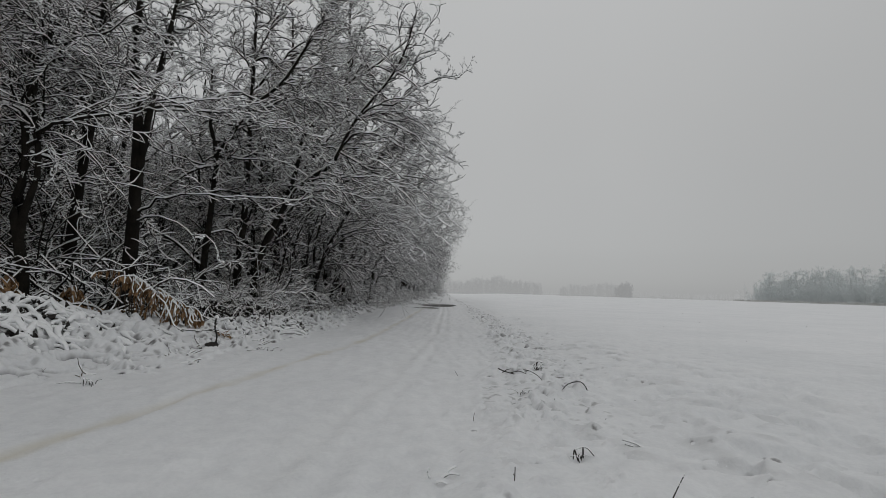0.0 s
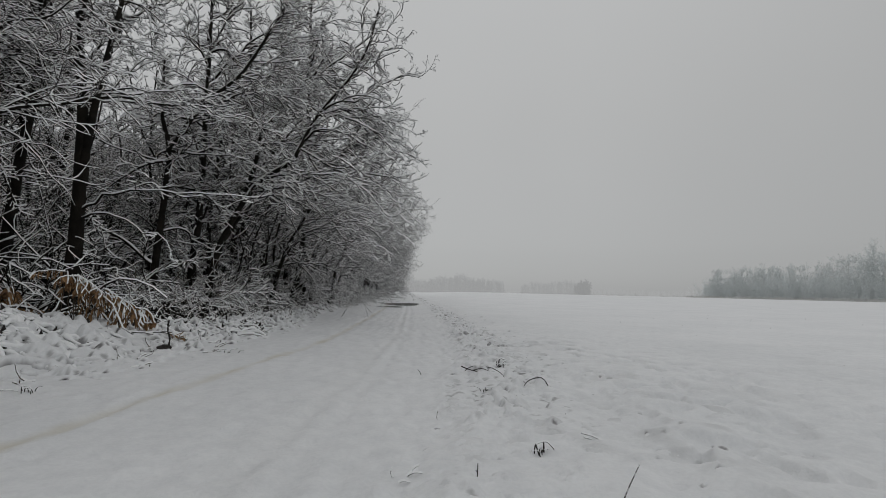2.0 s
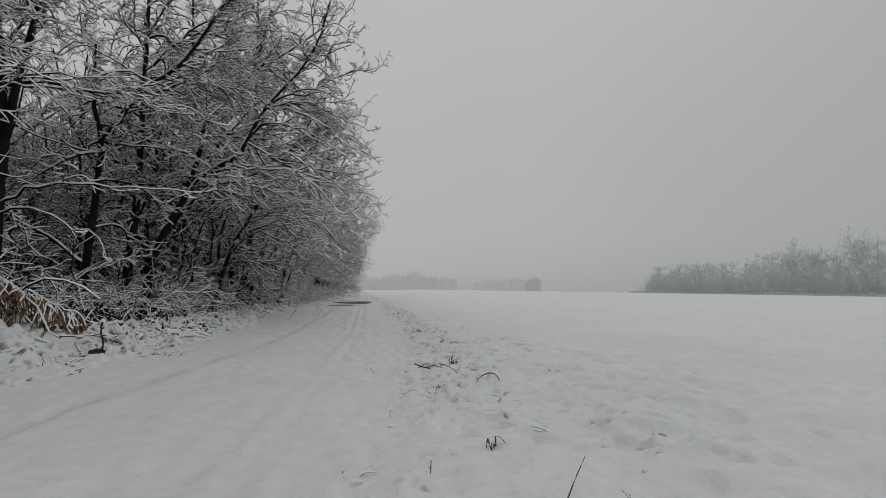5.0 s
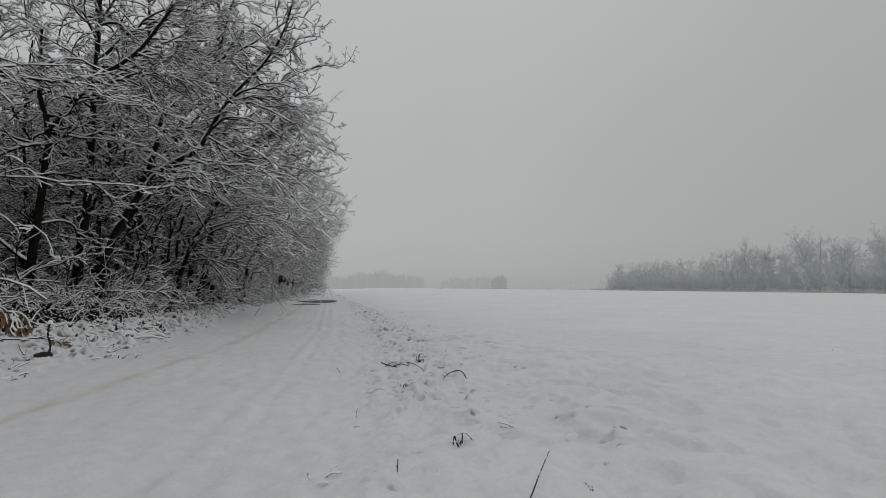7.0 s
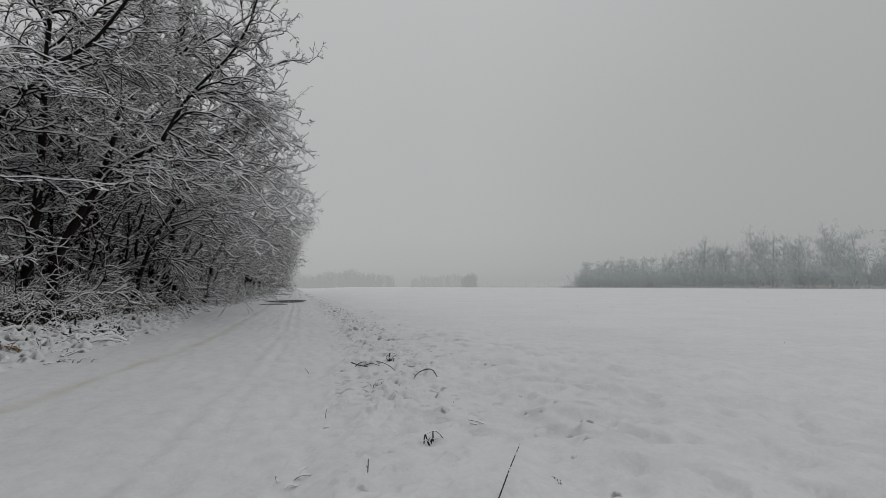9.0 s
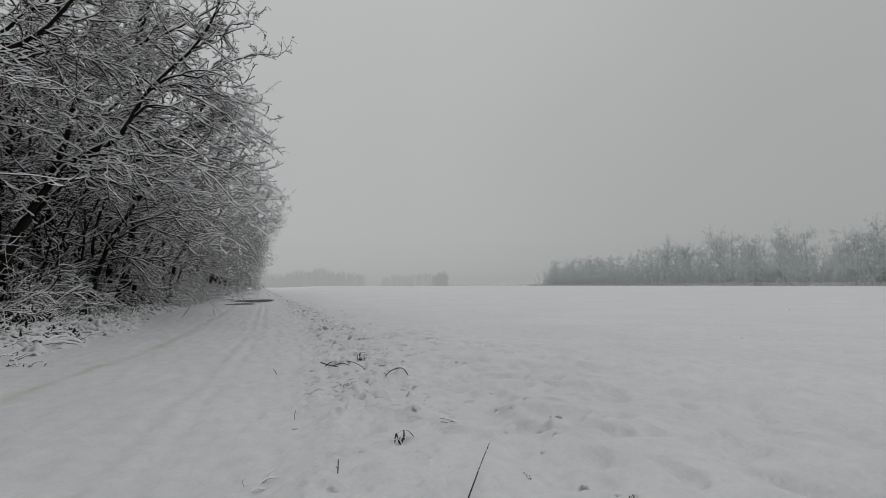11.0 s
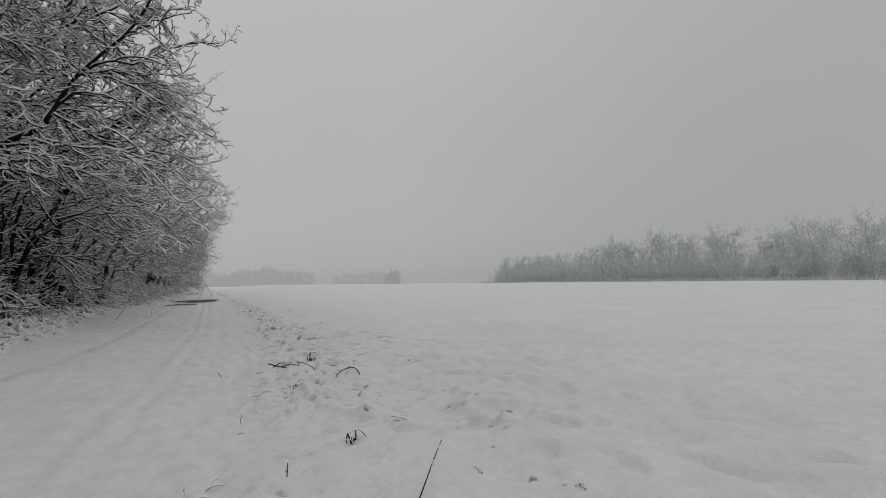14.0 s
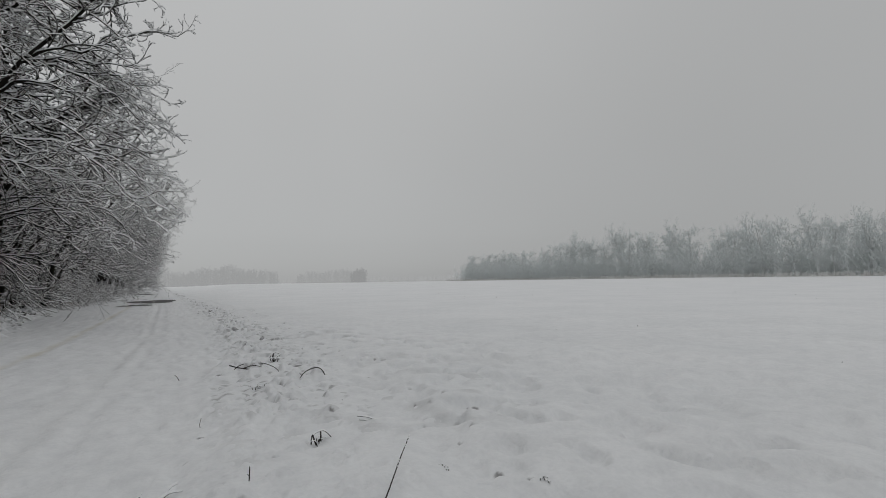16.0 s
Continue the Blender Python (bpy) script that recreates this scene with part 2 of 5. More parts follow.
# ---- ground ----
def build_ground():
    right = grown(4.17, 0.045, 1.055, 1800)
    left = [-v for v in grown(8.0, 0.06, 1.09, 1800)][::-1]
    xs = np.array(left + list(np.arange(-7.95, -0.5, 0.07)) + list(np.arange(-0.5, 4.17, 0.042)) + right)
    ahead = grown(9.0, 0.04, 1.027, 2600)
    behind = [-v for v in grown(-1.5, 0.06, 1.16, 1800)][::-1]
    ys = np.array(behind + list(np.arange(1.55, 9.0, 0.038)) + ahead)
    gx, gy = np.meshgrid(xs, ys, indexing="ij")
    x, y = gx.ravel(), gy.ravel()
    z, on_verge, on_clods, on_field, c1, c2 = ground_parts(x, y)
    nx, ny = len(xs), len(ys)
    i = np.arange(nx * ny).reshape(nx, ny)
    faces = np.stack([i[:-1, :-1], i[1:, :-1], i[1:, 1:], i[:-1, 1:]], -1).reshape(-1, 4)
    me = mesh_from("ground", np.stack([x, y, z], 1), faces, GROUND, True)
    d = (x - streak_x(y) - 0.03 * fbm(y * 0 + 1, y, 1.7, 8)) / (0.085 + 0.035 * fbm(x, y, 0.6, 53))
    slush = np.exp(-d * d) * (0.50 + 0.45 * fbm(x, y, 0.5, 51)) * (1 - smooth(40, 60, y)) * (y > -5)
    d2 = (x - rut_a(y)) / 0.25
    slush = slush + 0.04 * np.exp(-d2 * d2) * (1 - smooth(12, 30, y)) * (y > -5)
    litter = smooth(-0.2, 1.6, wood_x(y) - x + 0.9 * fbm(x, y, 1.2, 55)) * (0.72 + 0.4 * fbm(x, y, 0.5, 57)) * (x < 0)
    # creases between clods: earth tone doubling as painted shade
    soil_shade = on_clods * (1 - smooth(0.05, 0.26, c1)) * smooth(-0.05, 0.30, fbm(x, y, 0.22, 61, 2) + 0.4 * fbm(x, y, 0.9, 63)) * (0.35 + 0.4 * smooth(8, 13, y)) * smooth(4.0, 7, y)
    soil_shade = soil_shade + on_clods * smooth(0.30, 0.46, fbm(x, y, 0.09, 75, 2)) * smooth(-0.5, 0.1, fbm(x, y, 0.8, 77)) * (0.52 + 0.28 * smooth(7, 12, y)) * smooth(3.6, 5.2, y)
    soil_shade = soil_shade + 0.14 * smooth(0.1, 0.6, fbm(x, y, 0.55, 67) + 0.4 * c2) * on_clods + 0.05 * smooth(0.15, 0.6, fbm(x, y, 1.1, 69)) * on_field * (1 - smooth(10, 25, np.hypot(x, y)))
    # the verge's creases get the same painted shade
    soil_shade = soil_shade + on_verge * (1 - smooth(-0.3, 0.6, wood_x(y) - x)) * (1 - smooth(0.02, 0.12, np.abs(fbm(x, y, 0.30, 11)))) * smooth(0.05, 0.35, fbm(x, y, 0.24, 71, 2) + 0.4 * fbm(x, y, 0.9, 73)) * 0.8 * (x < 0)
    for name, v in (("slush", slush), ("litter", litter), ("soil_shade", soil_shade)):
        a = me.attributes.new(name, "FLOAT", "POINT")
        a.data.foreach_set("value", np.clip(v, 0, 1).astype(np.float32))
    tagged(new("ground", me), "snow-covered farm track, verge, clods and open field", "ground", kind="structure")


build_ground()


def puddle(x, y, rx, ry, seed):
    r = random.Random(seed)
    n = 96
    ph = [r.uniform(0, 6.28) for _ in range(4)]
    verts = [(0, 0, 0)]
    for k in range(n):
        a = 2 * math.pi * k / n
        s = 1 + 0.16 * math.sin(2 * a + ph[0]) + 0.12 * math.sin(3 * a + ph[1]) + 0.05 * math.sin(5 * a + ph[2])
        verts.append((rx * s * math.cos(a), ry * s * math.sin(a), 0))
    faces = [(0, 1 + k, 1 + (k + 1) % n) for k in range(n)]
    ob = new("puddle", mesh_from("puddle", np.array(verts), np.array(faces), PUDDLE))
    ob.matrix_world = pose(x, y, 0.02)
    tagged(ob, "dark slushy meltwater puddle across the snowy track", "puddle", kind="structure")


puddle(-0.15, 39.8, 1.3, 3.9, 1)
puddle(-0.95, 33.2, 0.8, 1.3, 3)
puddle(-1.2, 72.5, 1.35, 2.4, 2)
puddle(-2.6, 137, 1.6, 5, 4)


# ---- woody growth: bundles of polylines, one array (n, k, 3) with radii (n, k) per order ----
def unit(v):
    return v / np.maximum(np.linalg.norm(v, axis=-1, keepdims=True), 1e-9)


def stem(points, k, r0, r1, rng, wobble=0.0, flare=0.35):
    """One stem through a few control points (Catmull-Rom)."""
    p = np.array(points, float)
    q = np.vstack([2 * p[0] - p[1], p, 2 * p[-1] - p[-2]])
    t = np.linspace(0, len(p) - 1 - 1e-6, k)
    i = t.astype(int)
    u = (t - i)[:, None]
    a, b, c, d = q[i], q[i + 1], q[i + 2], q[i + 3]
    out = 0.5 * (2 * b + (c - a) * u + (2 * a - 5 * b + 4 * c - d) * u ** 2 + (3 * b - a - 3 * c + d) * u ** 3)
    out[1:-1, :2] += rng.normal(0, wobble, (k - 2, 2)) if wobble else 0
    s = np.linspace(0, 1, k)
    rad = r0 + (r1 - r0) * s ** 0.8 + r0 * flare * np.exp(-s * 16)
    return out[None], rad[None]


def sprout(rng, parents, per, k, span, length, angle, bias=(0, 0, 0), droop=0.0, wander=0.15, rfac=0.6, rmax=1.0, rtip=0.3, absolute=False, taper=0.55, level=1.0, curl=0.0):
    """Side shoots of all parents at once."""
    P, R = parents
    n, kp, _ = P.shape
    idx = np.repeat(np.arange(n), per)
    m = len(idx)
    slot = np.tile(np.arange(per), n)
    t = span[0] + (span[1] - span[0]) * np.clip((slot + rng.uniform(0, 1, m)) / per, 0, 1)
    u = t * (kp - 1) * 0.9999
    i = u.astype(int)
    f = (u - i)[:, None]
    start = P[idx, i] * (1 - f) + P[idx, i + 1] * f
    tan = unit(P[idx, i + 1] - P[idx, i])
    rad = R[idx, i]
    total = np.linalg.norm(np.diff(P, axis=1), axis=2).sum(1)[idx]
    perp = rng.normal(0, 1, (m, 3)) * np.array([1, 1, level])
    perp = unit(perp - (perp * tan).sum(1, keepdims=True) * tan)
    ang = rng.uniform(*angle, m)[:, None]
    d = unit(np.cos(ang) * tan + np.sin(ang) * perp + np.array(bias))
    span_len = (length if absolute else length * total) * (1.1 - taper * t) * rng.uniform(0.55, 1.25, m)
    step = (span_len / (k - 1))[:, None]
    pts = [start]
    bend = rng.normal(0, wander * 0.8, (m, 3))
    arc = rng.normal(0, curl, (m, 3)) if curl else 0.0
    for j in range(1, k):
        bend = 0.75 * bend + rng.normal(0, wander * 0.75, (m, 3))
        d = unit(d + bend + arc + np.array([0, 0, -droop]))
        pts.append(pts[-1] + d * step)
    r0 = np.minimum(rad * rfac, rmax)[:, None]
    s = np.linspace(0, 1, k)[None]
    return np.stack(pts, 1), r0 * (1 - (1 - rtip) * s)


def frames_of(P):
    tan = unit(np.gradient(P, axis=1))
    side = np.cross(tan, np.array([0, 0, 1.0]))
    bad = np.linalg.norm(side, axis=-1, keepdims=True) < 0.08
    side = unit(np.where(bad, np.array([1.0, 0.2, 0]), side))
    return tan, side, np.cross(side, tan)


def strip_faces(n, k, m, closed):
    """Quads for n strands of k rings of m vertices."""
    base = (np.arange(n)[:, None] * k + np.arange(k - 1)[None]).reshape(-1) * m
    js = range(m if closed else m - 1)
    return np.concatenate([np.stack([base + j, base + (j + 1) % m, base + m + (j + 1) % m, base + m + j], 1) for j in js])


def gather(pieces):
    vs, fs, off = [], [], 0
    for v, f in pieces:
        vs.append(v)
        fs.append(f + off)
        off += len(v)
    return np.concatenate(vs), np.concatenate(fs)


def ring_tube(P, R, m):
    tan, side, up = frames_of(P)
    a = np.arange(m) / m * 2 * np.pi
    v = P[:, :, None] + R[:, :, None, None] * (side[:, :, None] * np.cos(a)[:, None] + up[:, :, None] * np.sin(a)[:, None])
    n, k = R.shape
    return v.reshape(-1, 3), strip_faces(n, k, m, True)


def half_tube(P, R):
    """Underside of a thin shoot; its snow closes the top."""
    tan, side, up = frames_of(P)
    r = R[..., None]
    down = 2.3 + 0.3 * smooth(0.008, 0.015, r)
    v = np.stack([P - side * r, P - up * r * down, P + side * r], 2)
    n, k = R.shape
    return v.reshape(-1, 3), strip_faces(n, k, 3, False)


def snow_cap(P, R, depth, rng, wide=1.0, arc=3, seat=-0.15):
    """Snow lying along the top of shoots, thick where they lie flat."""
    tan, side, up = frames_of(P)
    n, k = R.shape
    flat = np.sqrt(np.clip(1 - tan[..., 2] ** 2, 0, 1))
    flat = smooth(0.25, 0.75, flat)
    load = depth * flat * np.clip(R / 0.02, 0.55, 1.1) * rng.uniform(0.5, 1.25, (n, 1)) * rng.uniform(0.7, 1.2, (n, k))
    a = np.linspace(math.pi, 0, arc)
    w = R * (0.6 + (wide - 0.6) * flat) + load * 0.3
    ca, sa = np.cos(a), np.sin(a)
    top = R * (0.7 + 0.4 * flat) + load
    v = (P[:, :, None] + side[:, :, None] * (ca[:, None] * w[:, :, None, None]) + up[:, :, None] * (sa[:, None] * top[:, :, None, None])
         + up[:, :, None] * (np.abs(ca)[:, None] * (seat * R)[:, :, None, None]))
    return v.reshape(-1, 3), strip_faces(n, k, arc, False)


def plant(name, label, category, base, trunks, limbs, twigs, rng, depth=0.035, group="", bark=BARK, twig=TWIG, snow=SNOW, sides=9, apart=False, wide=1.0):
    """A tree or shrub: trunk, limbs, twigs and the snow on them, as parts under an Empty at its foot. Arrays are in the plant's own frame."""
    root = new(name)
    root.location = base
    tagged(root, label, category, group)
    if trunks:
        v, f = gather([ring_tube(P, R, sides) for P, R in trunks])
        part_mesh("trunk", mesh_from("trunk", v, f, bark, True), root)
    if apart:
        for P, R in limbs:
            for n in range(len(P)):
                v, f = ring_tube(P[n:n + 1], R[n:n + 1], 6)
                part_mesh("limb", mesh_from("limb", v, f, bark, True), root)
    elif limbs:
        v, f = gather([ring_tube(P, R, 5) for P, R in limbs])
        part_mesh("limb", mesh_from("limb", v, f, bark, True), root, kind="stuff")
    if twigs:
        v, f = gather([half_tube(P, R) for P, R in twigs])
        part_mesh("twig", mesh_from("twig", v, f, twig), root, kind="stuff")
    caps = [snow_cap(P, R, depth * 0.6, rng, 0.72, 5) for P, R in trunks] + [snow_cap(P, R, depth * 0.7, rng, 0.9 * wide, 5, 0.35) for P, R in limbs] + [snow_cap(P, R, depth, rng, wide) for P, R in twigs]
    v, f = gather(caps)
    part_mesh("snow_load", mesh_from("snow_load", v, f, snow, True), root, "white snow lying along the branches", "stuff")
    return root


# ---- trees of the wood's edge, each with its own stems ----
def edge_tree(label, stems, seed, limbs_per=12, limb_len=3.8, bias=(0.35, -0.1, 0.0), own_limbs=(), dens=1.05, span=(0.28, 0.98), group="trees along the wood's edge", droop=0.05, finest=1, bare=0):
    rng = np.random.default_rng(seed)
    x0, y0 = stems[0][0][0][0], stems[0][0][0][1]
    base = Vector((x0, y0, ground_z(x0, y0) - 0.05))
    off = np.array(base)
    fat = float(np.clip((math.hypot(x0, y0) / 18) ** 1.3, 0.55, 1.2))
    trunks = [stem(np.array(pts) - off, 22, r0, r1, rng, 0.006) for pts, r0, r1, *_ in stems]
    limbs = []
    for tr, (_, _, _, *own) in zip(trunks, stems):
        limbs.append(sprout(rng, tr, own[0] if own else limbs_per, 14, span, limb_len, (0.7, 1.35), bias, droop, 0.20, 0.5, 0.045, 0.25, True, 0.4))
    for pts, r0, r1 in own_limbs:
        P, R = stem(np.array(pts) - off, 14, r0 * 0.85, r1 * 0.45, rng, 0.04, 0.0)
        P[0, 2:-1, 2] += rng.normal(0, 0.03, 11)
        limbs.append((P, R))
    open_limbs = limbs[len(limbs) - bare:] if bare else []
    P1 = np.concatenate([a[0] for a in limbs[:len(limbs) - bare]])
    R1 = np.concatenate([a[1] for a in limbs[:len(limbs) - bare]])
    soft = tuple(0.4 * b for b in bias)
    second = sprout(rng, (P1, R1), int(round(9 * dens)), 11, (0.06, 1.0), 0.5, (0.35, 1.05), soft, 0.03, 0.20, 0.6, 0.016 * fat, 0.6, taper=0.6, level=0.55, curl=0.09)
    third = sprout(rng, second, int(round(8 * dens)), 7, (0.06, 1.0), 0.42, (0.4, 1.1), (0, 0, 0.0), 0.03, 0.27, 0.75, 0.0108 * fat, 0.7, level=0.65, curl=0.12)
    fourth = [sprout(rng, third, finest, 4, (0.3, 1.0), 0.45, (0.4, 1.1), (0, 0, 0.03), 0.02, 0.22, 0.85, 0.0095 * fat, 0.8, level=0.7)] if finest else []
    if bare:
        Q, S = np.concatenate([a[0] for a in open_limbs]), np.concatenate([a[1] for a in open_limbs])
        few = sprout(rng, (Q, S), 4, 9, (0.25, 1.0), 0.28, (0.3, 0.8), (0, 0, 0), 0.03, 0.15, 0.6, 0.010, 0.45, taper=0.6)
        fourth = fourth + [few, sprout(rng, few, 3, 5, (0.3, 1.0), 0.4, (0.35, 0.9), (0, 0, 0), 0.03, 0.2, 0.7, 0.010, 0.7)]
        P1, R1 = np.concatenate([P1, Q]), np.concatenate([R1, S])
    tops = [sprout(rng, tr, 20, 4, (0.75, 1.0), 0.9, (0.4, 1.0), bias, 0.0, 0.2, 0.4, 0.014, 0.5, True) for tr in trunks]
    tip = sprout(rng, (np.concatenate([a[0] for a in tops]), np.concatenate([a[1] for a in tops])), 5, 3, (0.2, 1.0), 0.5, (0.5, 1.1), (0, 0, 0), 0.02, 0.2, 0.8, 0.01, 0.7)
    return plant("tree", label, "tree", base, trunks, [(P1, R1)], [second, third, tip] + fourth + tops, rng, 0.052 * fat, group, apart=True, wide=0.85)


edge_tree("tall dark ash tree with snow-laden branches beside dead bracken",
          [([(-8.1, 12.0, 0.0), (-8.03, 12.0, 1.9), (-8.07, 12.0, 3.7), (-8.17, 12.0, 5.7), (-8.36, 12.0, 7.4), (-8.4, 12.0, 10.5), (-8.3, 11.9, 13.0)], 0.20, 0.05),
           ([(-8.04, 12.0, 3.6), (-7.95, 12.0, 5.0), (-7.8, 12.0, 6.2), (-7.5, 12.0, 8.2), (-7.1, 12.0, 10.5)], 0.12, 0.03, 5)],
          11, 13, 3.2, (0.1, 0.05, 0.0),
          [([(-8.0, 12.0, 2.95), (-7.3, 11.8, 3.3), (-6.5, 11.6, 3.42), (-5.04, 11.2, 3.35), (-3.6, 11.0, 3.25)], 0.038, 0.018),
           ([(-8.0, 12.0, 2.75), (-7.2, 11.7, 2.85), (-6.5, 11.5, 2.65), (-5.6, 11.2, 2.2), (-5.1, 11.0, 1.65)], 0.03, 0.015)], span=(0.46, 0.98), bare=2)
edge_tree("crooked twin-stemmed tree with long snowy limbs above brambles",
          [([(-8.5, 9.5, 0.2), (-8.5, 9.5, 1.2), (-8.62, 9.5, 1.8), (-8.83, 9.5, 2.6), (-8.72, 9.5, 3.3), (-8.76, 9.5, 4.1), (-8.89, 9.5, 4.8), (-8.65, 9.5, 5.5), (-8.46, 9.5, 6.15), (-8.64, 9.5, 7.3), (-8.8, 9.5, 9.5)], 0.12, 0.03),
           ([(-8.7, 9.5, 1.9), (-8.6, 9.5, 2.6), (-8.45, 9.5, 3.46), (-8.67, 9.5, 5.0), (-8.66, 9.5, 6.4), (-8.6, 9.5, 9.0)], 0.085, 0.025)],
          12, 13, 3.0, (0.2, 0.3, 0.0), span=(0.46, 0.98), dens=1.1, own_limbs=
          [([(-8.7, 9.5, 3.95), (-8.2, 9.3, 4.25), (-7.68, 9.2, 4.4), (-6.52, 9.0, 4.55), (-5.52, 8.8, 4.78), (-4.87, 8.8, 4.75)], 0.06, 0.022),
           ([(-8.55, 9.5, 5.7), (-7.9, 9.4, 6.2), (-7.2, 9.3, 6.4), (-6.2, 9.2, 7.0)], 0.045, 0.02)])
edge_tree("slender forked tree with snow-covered branches",
          [([(-8.3, 16.0, 0.0), (-8.17, 16.0, 2.1), (-8.03, 16.0, 5.4), (-8.35, 16.0, 7.0), (-8.4, 16.0, 8.9)], 0.15, 0.03, 8),
           ([(-8.04, 16.0, 5.5), (-7.6, 16.0, 6.4), (-7.0, 16.0, 7.4), (-5.7, 15.5, 8.2), (-4.5, 15.0, 9.8), (-3.9, 14.8, 11.0)], 0.10, 0.025)],
          13, 15, 3.4, (0.3, 0.0, 0.0), span=(0.14, 0.95), own_limbs=
          [([(-7.4, 16.0, 6.75), (-6.75, 15.8, 7.15), (-5.8, 15.8, 7.65), (-4.85, 15.8, 8.4), (-4.6, 15.8, 8.95)], 0.06, 0.018),
           ([(-6.4, 15.8, 7.35), (-5.8, 15.8, 7.6), (-5.1, 15.8, 7.75), (-4.15, 15.8, 7.6), (-3.0, 15.8, 7.45)], 0.045, 0.015),
           ([(-8.0, 16.0, 5.3), (-7.5, 15.8, 5.5), (-6.8, 15.7, 5.5), (-6.05, 15.7, 5.5), (-4.9, 15.7, 5.55)], 0.045, 0.015)])
edge_tree("straight dark trunk with snowy side branches",
          [([(-7.6, 17.3, 0.0), (-7.57, 17.3, 1.9), (-7.45, 17.3, 4.6), (-7.5, 17.3, 7.4), (-7.51, 17.3, 10.1), (-7.6, 17.3, 13.5)], 0.17, 0.04)],
          14, 22, 3.4, (0.5, -0.1, 0.0), span=(0.12, 0.98), own_limbs=
          [([(-7.5, 17.3, 8.6), (-6.6, 17.2, 9.6), (-5.6, 17.0, 10.4), (-4.6, 16.9, 11.0), (-3.8, 16.8, 11.8)], 0.06, 0.018),
           ([(-7.5, 17.3, 9.8), (-6.9, 17.1, 11.0), (-6.2, 17.0, 12.0), (-5.2, 16.9, 12.6)], 0.05, 0.018),
           ([(-7.5, 17.3, 7.2), (-6.7, 17.0, 7.9), (-5.8, 16.8, 8.3), (-4.9, 16.7, 9.2), (-4.3, 16.6, 10.3)], 0.05, 0.018)])
